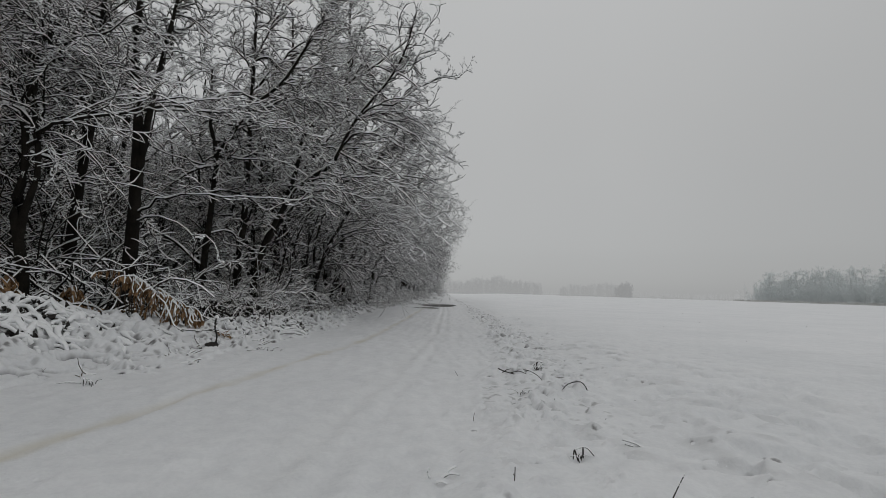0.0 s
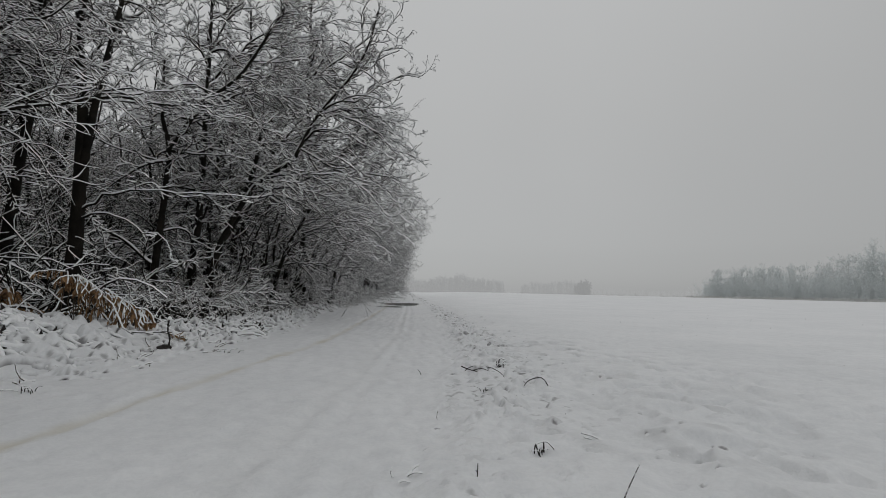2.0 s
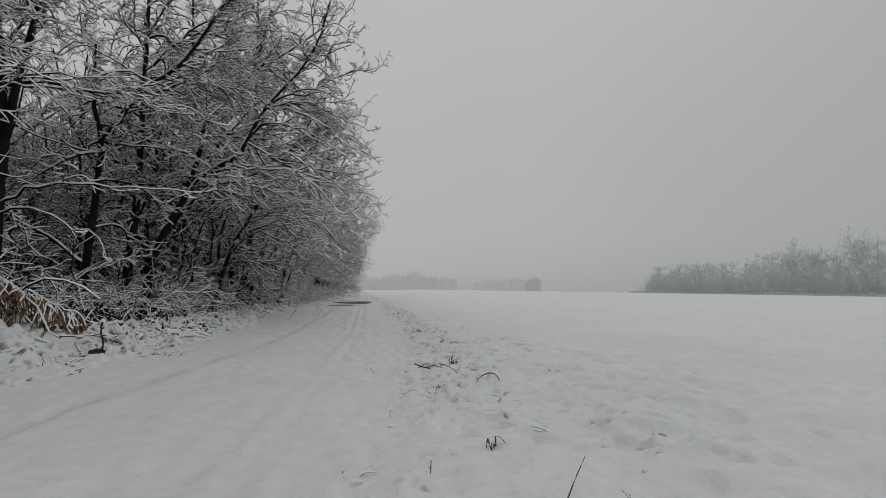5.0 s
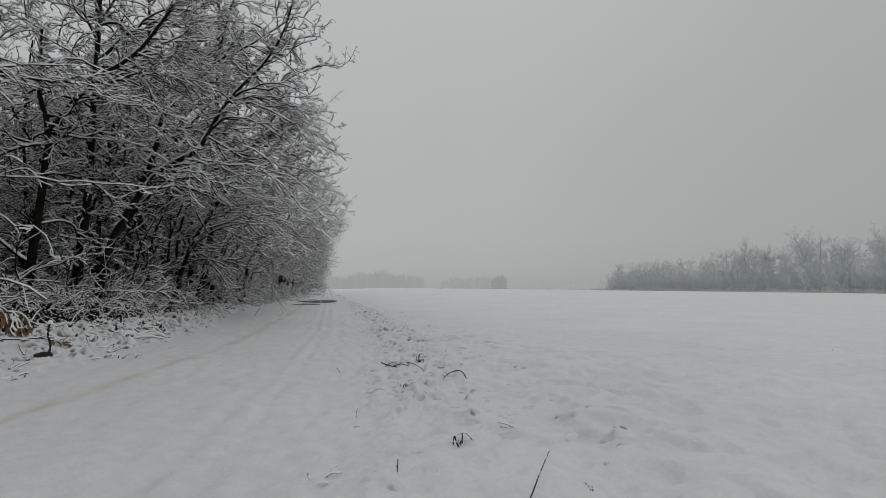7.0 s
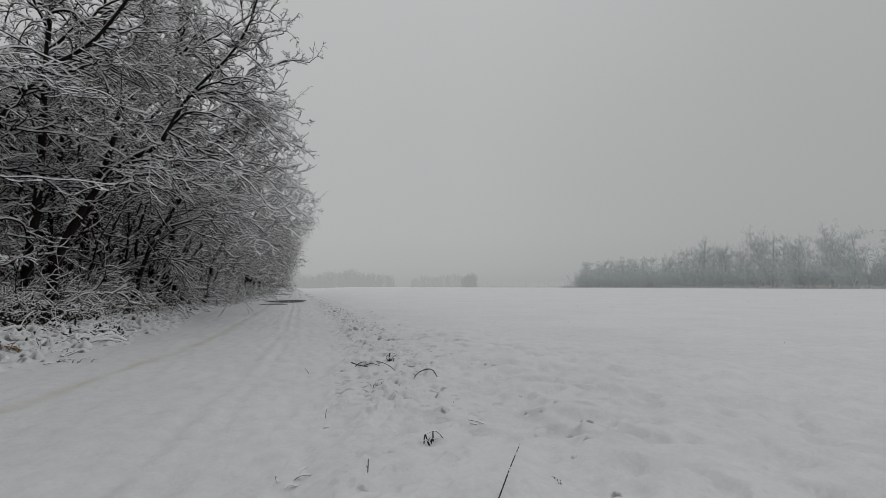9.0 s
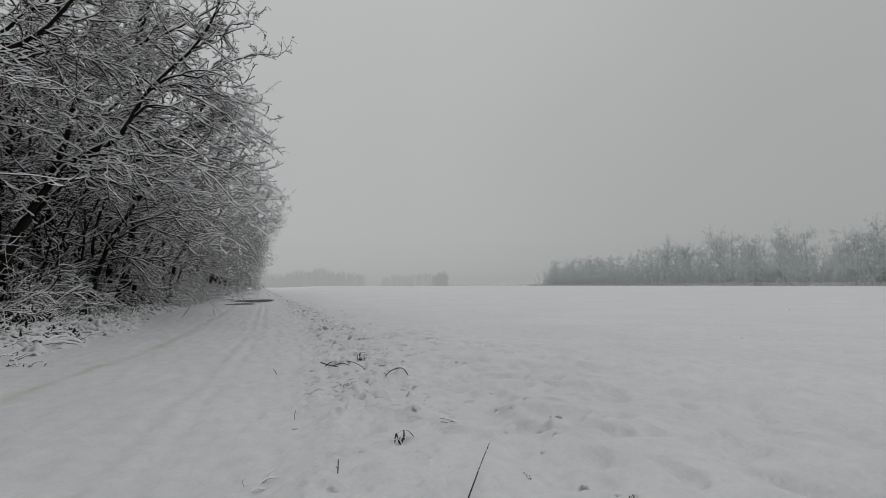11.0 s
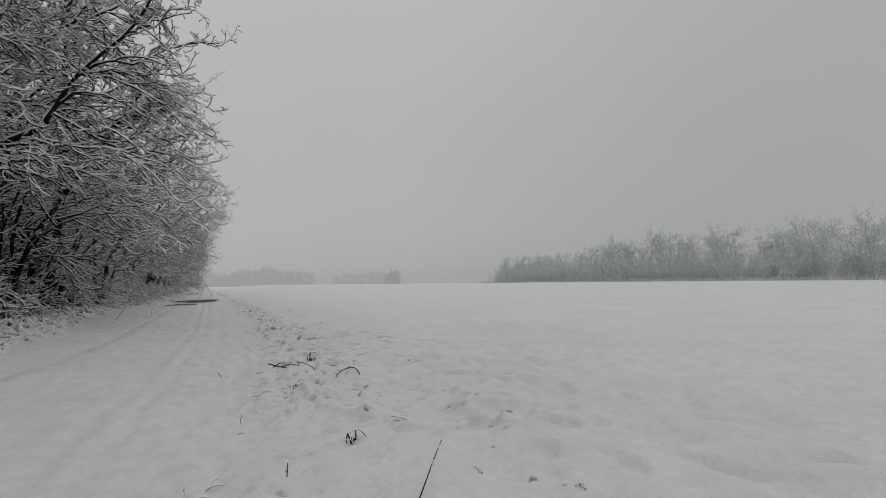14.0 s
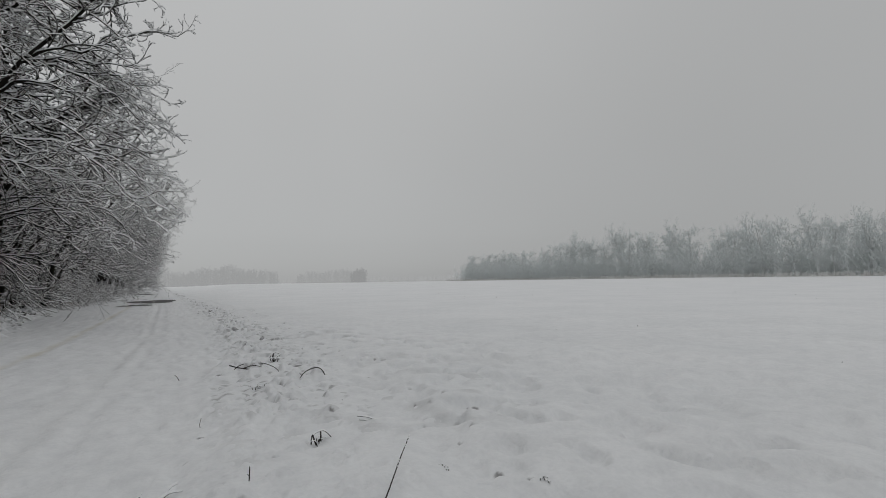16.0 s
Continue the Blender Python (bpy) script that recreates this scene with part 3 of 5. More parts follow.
edge_tree("large leaning tree with snow-laden crown overhanging the track",
          [([(-6.75, 16.6, 0.0), (-6.54, 16.5, 1.8), (-6.17, 16.5, 3.1), (-5.3, 16.5, 4.7), (-4.15, 16.5, 5.6), (-3.87, 16.5, 6.1), (-3.33, 16.5, 7.3), (-2.15, 16.5, 8.9), (-1.6, 16.5, 10.1), (-1.3, 16.5, 11.4)], 0.125, 0.025),
           ([(-5.75, 16.6, 4.1), (-5.5, 16.9, 5.5), (-5.31, 17, 6.9), (-4.5, 17, 8.0), (-3.9, 17, 8.8), (-3.36, 17, 11.2)], 0.085, 0.025),
           ([(-6.3, 16.6, 2.8), (-5.6, 17.2, 4.2), (-4.4, 17.6, 5.2), (-3.2, 17.8, 5.9), (-2.1, 17.8, 6.7), (-1.4, 17.8, 7.4)], 0.07, 0.02)],
          15, 9, 2.8, (0.42, -0.05, -0.05),
          [([(-5.4, 16.5, 4.5), (-4.2, 16.2, 5.0), (-2.8, 16.0, 5.1), (-1.2, 15.8, 4.8), (-0.6, 15.8, 4.3)], 0.045, 0.015),
           ([(-3.25, 16.5, 7.45), (-2.8, 16.4, 7.75), (-1.9, 16.3, 7.9), (-1.2, 16.3, 8.4), (-0.3, 16.3, 8.9), (0.35, 16.3, 8.85)], 0.05, 0.014),
           ([(-3.3, 16.5, 7.4), (-3.0, 16.6, 7.5), (-2.15, 16.6, 7.7), (-1.1, 16.6, 7.8), (-0.2, 16.6, 7.75)], 0.045, 0.014),
           ([(-2.5, 16.5, 8.5), (-1.65, 16.8, 7.7), (-0.85, 16.9, 7.4), (0.2, 16.9, 6.95)], 0.035, 0.012),
           ([(-3.7, 16.5, 6.4), (-3.3, 16.2, 6.65), (-2.8, 16.1, 6.7), (-2.05, 16.1, 6.55), (-1.3, 16.1, 6.2), (-0.4, 16.1, 5.6)], 0.045, 0.014),
           ([(-3.9, 17, 8.8), (-3.35, 17, 9.2), (-2.6, 17, 9.8), (-1.8, 17, 10.5), (-1.05, 17, 11.0), (-0.55, 17, 10.7)], 0.055, 0.015),
           ([(-2.15, 16.5, 8.9), (-1.6, 16.4, 9.2), (-0.9, 16.4, 9.9), (-0.2, 16.4, 9.9)], 0.04, 0.012),
           ([(-5.45, 16.5, 4.45), (-4.6, 15.9, 4.5), (-4.2, 15.9, 4.55), (-3.25, 15.9, 4.5), (-2.7, 15.9, 4.3), (-2.1, 15.9, 3.95)], 0.045, 0.014),
           ([(-4.9, 16.5, 5.0), (-4.1, 16.1, 5.1), (-3.6, 16.1, 5.2), (-3.0, 16.1, 4.9), (-2.3, 16.1, 4.5), (-1.75, 16.1, 4.05)], 0.045, 0.014),
           ([(-3.9, 16.5, 6.05), (-3.3, 16.6, 6.3), (-2.4, 16.6, 6.1), (-1.3, 16.6, 5.65), (-0.2, 16.6, 5.05)], 0.045, 0.014),
           ([(-4.4, 17.6, 5.2), (-3.5, 17.3, 5.3), (-2.25, 17.2, 5.2), (-0.95, 17.2, 4.7), (0.1, 17.2, 4.05)], 0.04, 0.014),
           ([(-3.2, 17.6, 5.9), (-2.2, 17.3, 5.7), (-1.2, 17.1, 5.2), (-0.5, 17.0, 4.5), (0.0, 17.0, 3.7)], 0.045, 0.014),
           ([(-2.6, 17.8, 6.3), (-1.6, 17.4, 6.2), (-0.9, 17.2, 5.7), (-0.4, 17.1, 5.2), (0.0, 17.0, 4.8)], 0.045, 0.014),
           ([(-3.3, 16.5, 7.35), (-2.2, 16.6, 7.3), (-1.3, 16.7, 6.9), (-0.6, 16.7, 6.4), (0.1, 16.7, 5.9)], 0.045, 0.014),
           ([(-2.1, 17.8, 6.7), (-1.2, 17.5, 7.0), (-0.7, 17.3, 6.9), (-0.2, 17.2, 6.6), (0.2, 17.1, 6.4)], 0.04, 0.014),
           ([(-3.87, 16.5, 6.1), (-2.6, 16.4, 5.4), (-1.6, 16.3, 4.7), (-0.8, 16.2, 3.9), (-0.3, 16.2, 3.2)], 0.045, 0.014),
           ([(-5.74, 16.9, 4.6), (-5.2, 16.2, 4.8), (-4.65, 16.0, 4.8), (-4.05, 16.0, 4.95)], 0.04, 0.015)], dens=1.0)
edge_tree("tall straight tree with snowy crown behind the leaning one",
          [([(-5.6, 24, 0.0), (-5.2, 24, 4.0), (-5.21, 24, 8.9), (-5.35, 24, 13.6), (-5.45, 24, 17)], 0.17, 0.05)],
          16, 17, 4.6, (0.35, -0.1, 0.0), droop=0.06, finest=1)


tall_tree = edge_tree("tall tree inside the wood with a wide snowy crown",
                      [([(-10.6, 13.2, 0.0), (-10.5, 13.2, 3.5), (-10.3, 13.3, 7.5), (-10.4, 13.2, 11.0), (-10.2, 13.2, 14.5)], 0.17, 0.04),
                       ([(-10.4, 13.2, 5.5), (-11.1, 13.4, 8.0), (-11.8, 13.6, 10.5), (-12.2, 13.6, 12.5)], 0.10, 0.03)],
                      17, 15, 3.4, (-0.15, 0.0, 0.0), span=(0.4, 0.98), dens=0.85, finest=0)
# copies left of the view are unseen additions that shade verge and wood
for x, y, turn in ((-16.5, 18.0, 0), (-12.2, 9.3, 150), (-10.4, 24.5, 220), (-8.6, 30, 20), (-11.5, 6.0, 40), (-9.3, 4.2, 200), (-9.0, 0.5, 100), (-14.5, 11.5, 250), (-14.0, 7.0, 330), (-12.0, 2.0, 10), (-9.5, -3.5, 60), (-7.4, 22.0, 180), (-15.2, 21.0, 30)):
    copy_thing(tall_tree, pose(x, y, ground_z(x, y) - 0.05, 0, 0, turn))


# ---- further edge trees: three built, then copied along the track ----
def further_tree(seed, height, lean, reach, low, sn, bark, tw, dens=8):
    rng = np.random.default_rng(seed)
    pts = [(0, 0, 0), (lean * 0.15, 0, height * 0.3), (lean * 0.55, 0.2, height * 0.65), (lean, 0, height)]
    trunks = [stem(pts, 14, 0.11, 0.03, rng, 0.03), stem([(0.1, 0.3, 0), (-0.2, 0.6, height * 0.4), (lean * 0.3, 0.8, height * 0.92)], 12, 0.08, 0.025, rng, 0.03)]
    limbs = [sprout(rng, t, 14, 8, (low, 0.99), reach, (0.7, 1.4), (0.45, 0, 0.0), 0.035, 0.13, 0.5, 0.05, 0.25, True) for t in trunks]
    P1, R1 = np.concatenate([a[0] for a in limbs]), np.concatenate([a[1] for a in limbs])
    second = sprout(rng, (P1, R1), dens, 7, (0.1, 1.0), 0.5, (0.35, 1.0), (0.1, 0, -0.03), 0.05, 0.2, 0.6, 0.020, 0.5, level=0.7)
    third = sprout(rng, second, 7, 5, (0.1, 1.0), 0.45, (0.4, 1.1), (0, 0, 0), 0.03, 0.26, 0.8, 0.0135, 0.75, level=0.7)
    return plant("tree", "snow-laden edge tree with branches drooping over the track", "tree", (0, 0, -200), trunks, [(P1, R1)], [second, third], rng, 0.022,
                 "trees along the wood's edge", bark, tw, sn, 7, wide=0.75)


def shrub(seed, radius, height, canes=26, sn=SNOW, tw=TWIG, depth=0.028, name="shrub", label="dense snow-covered hedge shrub at the wood's edge"):
    rng = np.random.default_rng(seed)
    a = rng.uniform(0, 6.283, canes)
    r = radius * 0.35 * np.sqrt(rng.uniform(0, 1, canes))
    start = np.stack([r * np.cos(a), r * np.sin(a), np.zeros(canes)], 1)
    d = unit(np.stack([np.cos(a) * rng.uniform(0.2, 0.9, canes), np.sin(a) * rng.uniform(0.2, 0.9, canes), np.ones(canes)], 1))
    ln = height * rng.uniform(0.7, 1.35, canes)
    pts, k = [start], 9
    for j in range(1, k):
        d = unit(d + rng.normal(0, 0.14, (canes, 3)) + np.array([0, 0, -0.24]))
        pts.append(pts[-1] + d * (ln / (k - 1))[:, None])
    P = np.stack(pts, 1)
    P[..., 2] = np.maximum(P[..., 2], 0.02)
    R = np.linspace(0.020, 0.009, k)[None] * np.ones((canes, 1))
    second = sprout(rng, (P, R), 5, 6, (0.2, 1.0), 0.48, (0.4, 1.1), (0, 0, 0.02), 0.11, 0.18, 0.8, 0.015, 0.6)
    third = sprout(rng, second, 2, 4, (0.2, 1.0), 0.55, (0.4, 1.1), (0, 0, 0.02), 0.04, 0.22, 0.9, 0.010, 0.8)
    return plant(name, label, "shrub", (0, 0, -200), [], [(P, R)], [second, third], rng, depth, "shrubs under the trees", TWIG, tw, sn, wide=0.8)


def spread(source, places, level=ground_z):
    """First place takes the built thing, the others take copies."""
    for n, (x, y, turn, size) in enumerate(places):
        m = pose(x, y, level(x, y) - 0.03 * (level is ground_z), 0, 0, turn)
        ob = source if n == 0 else copy_thing(source, m)
        ob.matrix_basis = m @ Matrix.Diagonal((size, size, size, 1))


rnd = random.Random(4)
kinds = [further_tree(31, 9.5, 4.9, 4.2, 0.24, SNOW, BARK, TWIG), further_tree(32, 8.4, 4.6, 4.1, 0.24, SNOW, BARK, TWIG), further_tree(33, 10.5, 4.4, 4.4, 0.24, SNOW, BARK, TWIG)]
rows_of = [[], [], []]
for n, y in enumerate([21, 26, 30, 34.5, 39, 44, 50, 56, 63]):
    rows_of[n % 3].append((wood_x(y) + 0.6 + 0.5 * smooth(22, 30, y) + 0.6 * smooth(32, 42, y) + rnd.uniform(-0.4, 0.4), y, rnd.uniform(-25, 25), rnd.uniform(0.88, 1.05) * (1 + 0.22 * smooth(38, 55, y))))
for n, y in enumerate([22, 28, 35, 43, 52, 62]):
    rows_of[(n + 1) % 3].append((wood_x(y) - 4.0 + rnd.uniform(-0.8, 0.8), y, rnd.uniform(-60, 60), rnd.uniform(1.15, 1.4)))
for k, places in zip(kinds, rows_of):
    spread(k, places)


rimed = further_tree(34, 10, 4.4, 4.8, 0.08, SNOW, BARK, TWIG)
tagged(rimed, "snow-grey edge tree far along the track")
spread(rimed, [(-3.7 + rnd.uniform(-0.5, 0.5), y, rnd.uniform(-25, 25), rnd.uniform(1.05, 1.25)) for y in (69, 75, 82, 89, 97, 106, 116, 127, 139, 152)])


def pole_tree(seed, height):
    rng = np.random.default_rng(seed)
    trunks = [stem([(0, 0, 0), (rng.normal(0, .2), rng.normal(0, .2), height * .35), (rng.normal(0, .5), rng.normal(0, .5), height * .7), (rng.normal(0, .6), rng.normal(0, .6), height)], 14, rng.uniform(.08, .13), 0.03, rng, 0.02)]
    limbs = sprout(rng, trunks[0], 30, 8, (0.12, 0.99), 2.9, (0.7, 1.4), (0.1, 0, 0.0), 0.03, 0.16, 0.4, 0.03, 0.3, True)
    second = sprout(rng, limbs, 6, 5, (0.15, 1.0), 0.5, (0.5, 1.2), (0, 0, 0.02), 0.03, 0.2, 0.7, 0.014, 0.6)
    third = sprout(rng, second, 4, 3, (0.15, 1.0), 0.55, (0.5, 1.2), (0, 0, 0.0), 0.03, 0.25, 0.8, 0.009, 0.8)
    return plant("tree", "thin young tree inside the wood with snowy twigs", "tree", (0, 0, -200), trunks, [limbs], [second, third], rng, 0.022, "young trees inside the wood", sides=7, wide=0.8)


poles = [pole_tree(41, 10.5), pole_tree(42, 12), pole_tree(43, 9), pole_tree(44, 11)]
pole_rows = [[], [], [], []]
for n in range(70):
    y = 4 + 52 * rnd.random() ** 1.1
    x = wood_x(y) - 2.6 - 17 * rnd.random() ** 1.2
    size = rnd.uniform(0.85, 1.25)
    if -0.68 < x / y < -0.40 and y < 30:
        size = min(size, (0.43 * y + 0.6) / 11.5)
    pole_rows[n % 4].append((x, y, rnd.uniform(0, 360), size))
for n, (slope, y) in enumerate(((-0.60, 19), (-0.56, 22), (-0.52, 18.5), (-0.48, 21), (-0.44, 24), (-0.40, 20), (-0.36, 22.5), (-0.32, 26))):
    pole_rows[n % 4].append((slope * y, y, 50.0 * n, (0.43 * y + 0.6) / 11.5 * (1.0 if slope < -0.42 else 1.15)))
for k, places in zip(poles, pole_rows):
    spread(k, places)

shrubs = [shrub(51, 1.6, 2.6), shrub(52, 1.4, 2.0), shrub(53, 1.8, 3.4)]
shrub_rows = [[], [], []]
n = 0
y = 13.5
while y < 125:
    ahead = 1.3 if y > 30 else 0.0
    shrub_rows[n % 3].append((float(wood_x(y)) + rnd.uniform(ahead - 0.9, ahead), y, rnd.uniform(0, 360), rnd.uniform(0.6, 1.0) * (0.75 if y < 26 else 1.0)))
    n += 1
    y += 0.9 if y < 24 else (1.5 if y < 45 else 2.6)
for _ in range(16):
    y = 7 + 30 * rnd.random()
    shrub_rows[n % 3].append((float(wood_x(y)) - rnd.uniform(1.5, 9), y, rnd.uniform(0, 360), rnd.uniform(0.7, 1.2)))
    n += 1
for k, places in zip(shrubs, shrub_rows):
    spread(k, places)


def inner_growth(seed, count, ys, depth_in, height, thick, snow, label, reach=2.2, fine=4):
    """Uncounted saplings and low boughs inside the wood."""
    rng = np.random.default_rng(seed)
    y = ys[0] * (ys[1] / ys[0]) ** rng.random(count)
    x = wood_x(y) - depth_in[0] - (depth_in[1] - depth_in[0]) * rng.random(count)
    z = ground_parts(x, y)[0]
    d = unit(np.stack([rng.normal(0, .25, count), rng.normal(0, .25, count), np.ones(count)], 1))
    hgt = rng.uniform(*height, count)
    pts = [np.stack([x, y, z - 0.05], 1)]
    for j in range(5):
        d = unit(d + rng.normal(0, .12, (count, 3)))
        pts.append(pts[-1] + d * (hgt / 5)[:, None])
    P = np.stack(pts, 1)
    R = thick * np.linspace(0.05, 0.012, 6)[None] * rng.uniform(0.5, 1.3, (count, 1))
    second = sprout(rng, (P, R), 9, 5, (0.06, 1.0), reach, (0.6, 1.4), (0, 0, 0.0), 0.03, 0.16, 0.6, 0.014 * thick, 0.6, True, level=0.6, curl=0.12)
    third = sprout(rng, second, fine, 3, (0.1, 1.0), 0.5, (0.4, 1.1), (0, 0, 0), 0.03, 0.22, 0.9, 0.010 * thick, 0.8, level=0.6, curl=0.15)
    v, f = gather([ring_tube(P, R, 4), half_tube(*second), half_tube(*third)])
    tagged(new("saplings", mesh_from("saplings", v, f, TWIG)), label, "saplings", kind="stuff")
    v, f = gather([snow_cap(*second, snow, rng, 0.9), snow_cap(*third, snow, rng, 0.95)])
    tagged(new("sapling_snow", mesh_from("sapling_snow", v, f, SNOW)), "snow on the tangle of saplings", "snow", kind="stuff")


inner_growth(58, 800, (8, 60), (4, 20), (2.5, 13.0), 0.9, 0.025, "dark tangle of saplings deep inside the wood")
inner_growth(59, 560, (20, 150), (-0.2, 4.0), (2.0, 10.5), 1.25, 0.036, "dark dense growth inside the far edge of the wood", 1.3, 6)


# ---- brambles on the verge: arching canes under a thick snow load ----
def lumps(rng, centre, size, flat=0.6):
    """Rounded clots of snow, one small closed shell each."""
    n, a, b = len(centre), 7, 4
    th = np.arange(a) / a * 2 * np.pi
    ph = np.linspace(-0.35, 1.35, b)
    ring = np.stack([np.outer(np.cos(ph), np.cos(th)), np.outer(np.cos(ph), np.sin(th)), np.repeat(np.sin(ph)[:, None], a, 1)], -1)
    shape = ring[None] * (1 + rng.uniform(-0.13, 0.13, (n, b, a, 1)))
    turn = rng.uniform(0, 6.283, n)
    sx, sy = size * rng.uniform(0.7, 1.5, n), size * rng.uniform(0.5, 0.9, n)
    X, Y, Z = shape[..., 0] * sx[:, None, None], shape[..., 1] * sy[:, None, None], shape[..., 2] * (size * flat)[:, None, None]
    c, s_ = np.cos(turn)[:, None, None], np.sin(turn)[:, None, None]
    v = np.stack([X * c - Y * s_, X * s_ + Y * c, Z], -1) + centre[:, None, None]
    base = (np.arange(n)[:, None] * b + np.arange(b - 1)[None]).reshape(-1) * a
    f = np.concatenate([np.stack([base + j, base + (j + 1) % a, base + a + (j + 1) % a, base + a + j], 1) for j in range(a)])
    top = (np.arange(n) * b + b - 1) * a
    f = np.concatenate([f, np.stack([top, top + 1, top + 2, top + 3], 1), np.stack([top, top + 3, top + 4, top + 5], 1), np.stack([top, top + 5, top + 6, top], 1)])
    return v.reshape(-1, 3), f


def bramble(seed, length, width, height, canes, clots, size, depth, label, x0, y0, turn=0.0, long=1.0, thick=1.0, sides=4):
    rng = np.random.default_rng(seed)
    foot = ground_z(x0, y0)
    co, si = math.cos(radians(turn)), math.sin(radians(turn))

    def lay(P):
        """Lift points of the plant's frame by the ground below them."""
        P = P.copy()
        P[..., 2] += ground_parts(x0 + P[..., 0] * co - P[..., 1] * si, y0 + P[..., 0] * si + P[..., 1] * co)[0] - foot
        return P

    def dome(x, y):
        q = (x / width) ** 2 + (y / length) ** 2
        return height * np.clip(1 - q, 0, 1) ** 0.7 * (0.8 + 0.35 * fbm(x, y, 0.9, seed))
    a, q = rng.uniform(0, 6.283, canes), np.sqrt(rng.uniform(0, 1, canes))
    start = np.stack([width * q * np.cos(a), length * q * np.sin(a), np.zeros(canes)], 1)
    hgt = dome(start[:, 0], start[:, 1])
    start[:, 2] = hgt * rng.uniform(0.0, 0.8, canes)
    b = rng.uniform(0, 6.283, canes)
    d = unit(np.stack([np.cos(b), np.sin(b), rng.uniform(0.3, 1.3, canes) * (1.0 if long < 1.2 else 1.6)], 1))
    ln = (0.35 + 0.9 * hgt) * long * rng.uniform(0.6, 1.3, canes)
    pts, k = [start], 8
    for j in range(1, k):
        d = unit(d + rng.normal(0, 0.18 if long < 1.2 else 0.26, (canes, 3)) + np.array([0, 0, -0.27 if long < 1.2 else -0.42]))
        pts.append(pts[-1] + d * (ln / (k - 1))[:, None])
    P = np.stack(pts, 1)
    P[..., 2] = np.maximum(P[..., 2], 0.01)
    P = lay(P)
    R = thick * np.linspace(0.009, 0.005, k)[None] * np.ones((canes, 1))
    second = sprout(rng, (P, R), sides, 4, (0.15, 1.0), 0.22, (0.5, 1.3), (0, 0, 0.05), 0.12, 0.22, 0.9, 0.007, 0.8, True)
    root = tagged(new("bramble"), label, "bramble", "brambles on the verge")
    v, f = gather([ring_tube(P, R, 4), half_tube(*second)])
    part_mesh("cane", mesh_from("cane", v, f, DRY_STEM), root, kind="stuff")
    # the many near-black leaves also stand in for shade low in tall tangles
    n = (clots * 3 if long < 1.2 else 1300) if height > 0.2 else clots // 5
    a, q = rng.uniform(0, 6.283, n), np.sqrt(rng.uniform(0, 1, n))
    c = np.stack([width * 0.95 * q * np.cos(a), length * 0.95 * q * np.sin(a), np.zeros(n)], 1)
    c[:, 2] = dome(c[:, 0], c[:, 1]) * rng.uniform(0.0, 0.8, n)
    c = lay(c)
    leaf = np.repeat(c[:, None], 3, 1) + np.array([0, 0.5, 1.0])[None, :, None] * rng.normal(0, 0.05, (n, 1, 3))
    v, f = half_tube(leaf, np.array([0.005, (0.02 if height > 0.2 else 0.012) if long < 1.2 else 0.018, 0.003])[None] * rng.uniform(0.6, 1.4, (n, 1)))
    part_mesh("leaf", mesh_from("leaf", v, f, SOIL), root, "dark withered bramble leaves", "stuff")
    a, q = rng.uniform(0, 6.283, clots), np.sqrt(rng.uniform(0, 1, clots))
    c = np.stack([width * q * np.cos(a), length * q * np.sin(a), np.zeros(clots)], 1)
    c[:, 2] = dome(c[:, 0], c[:, 1]) * (rng.uniform(0.72, 1.05, clots) if height > 0.2 else rng.uniform(0.0, 0.5, clots)) - 0.25 * size
    c = lay(c)
    v, f = gather([snow_cap(P, R, depth, rng, 1.1, 5), snow_cap(*second, depth * 0.8, rng, 1.1), lumps(rng, c, size * rng.uniform(0.4, 1.15, clots), 0.8)])
    part_mesh("snow_load", mesh_from("snow_load", v, f, SNOW, True), root, "lumps of snow on canes and leaves", "stuff")
    root.matrix_basis = pose(x0, y0, foot, 0, 0, turn)
    return root


def place(ob, x, y, turn=0.0, lift=0.0):
    ob.matrix_basis = pose(x, y, ground_z(x, y) + lift, 0, 0, turn)


def rounded(q):
    """Half-round profile, 1 where q is 0 and 0 from 1 on."""
    return np.sqrt(np.clip(1 - q * q, 0, 1))


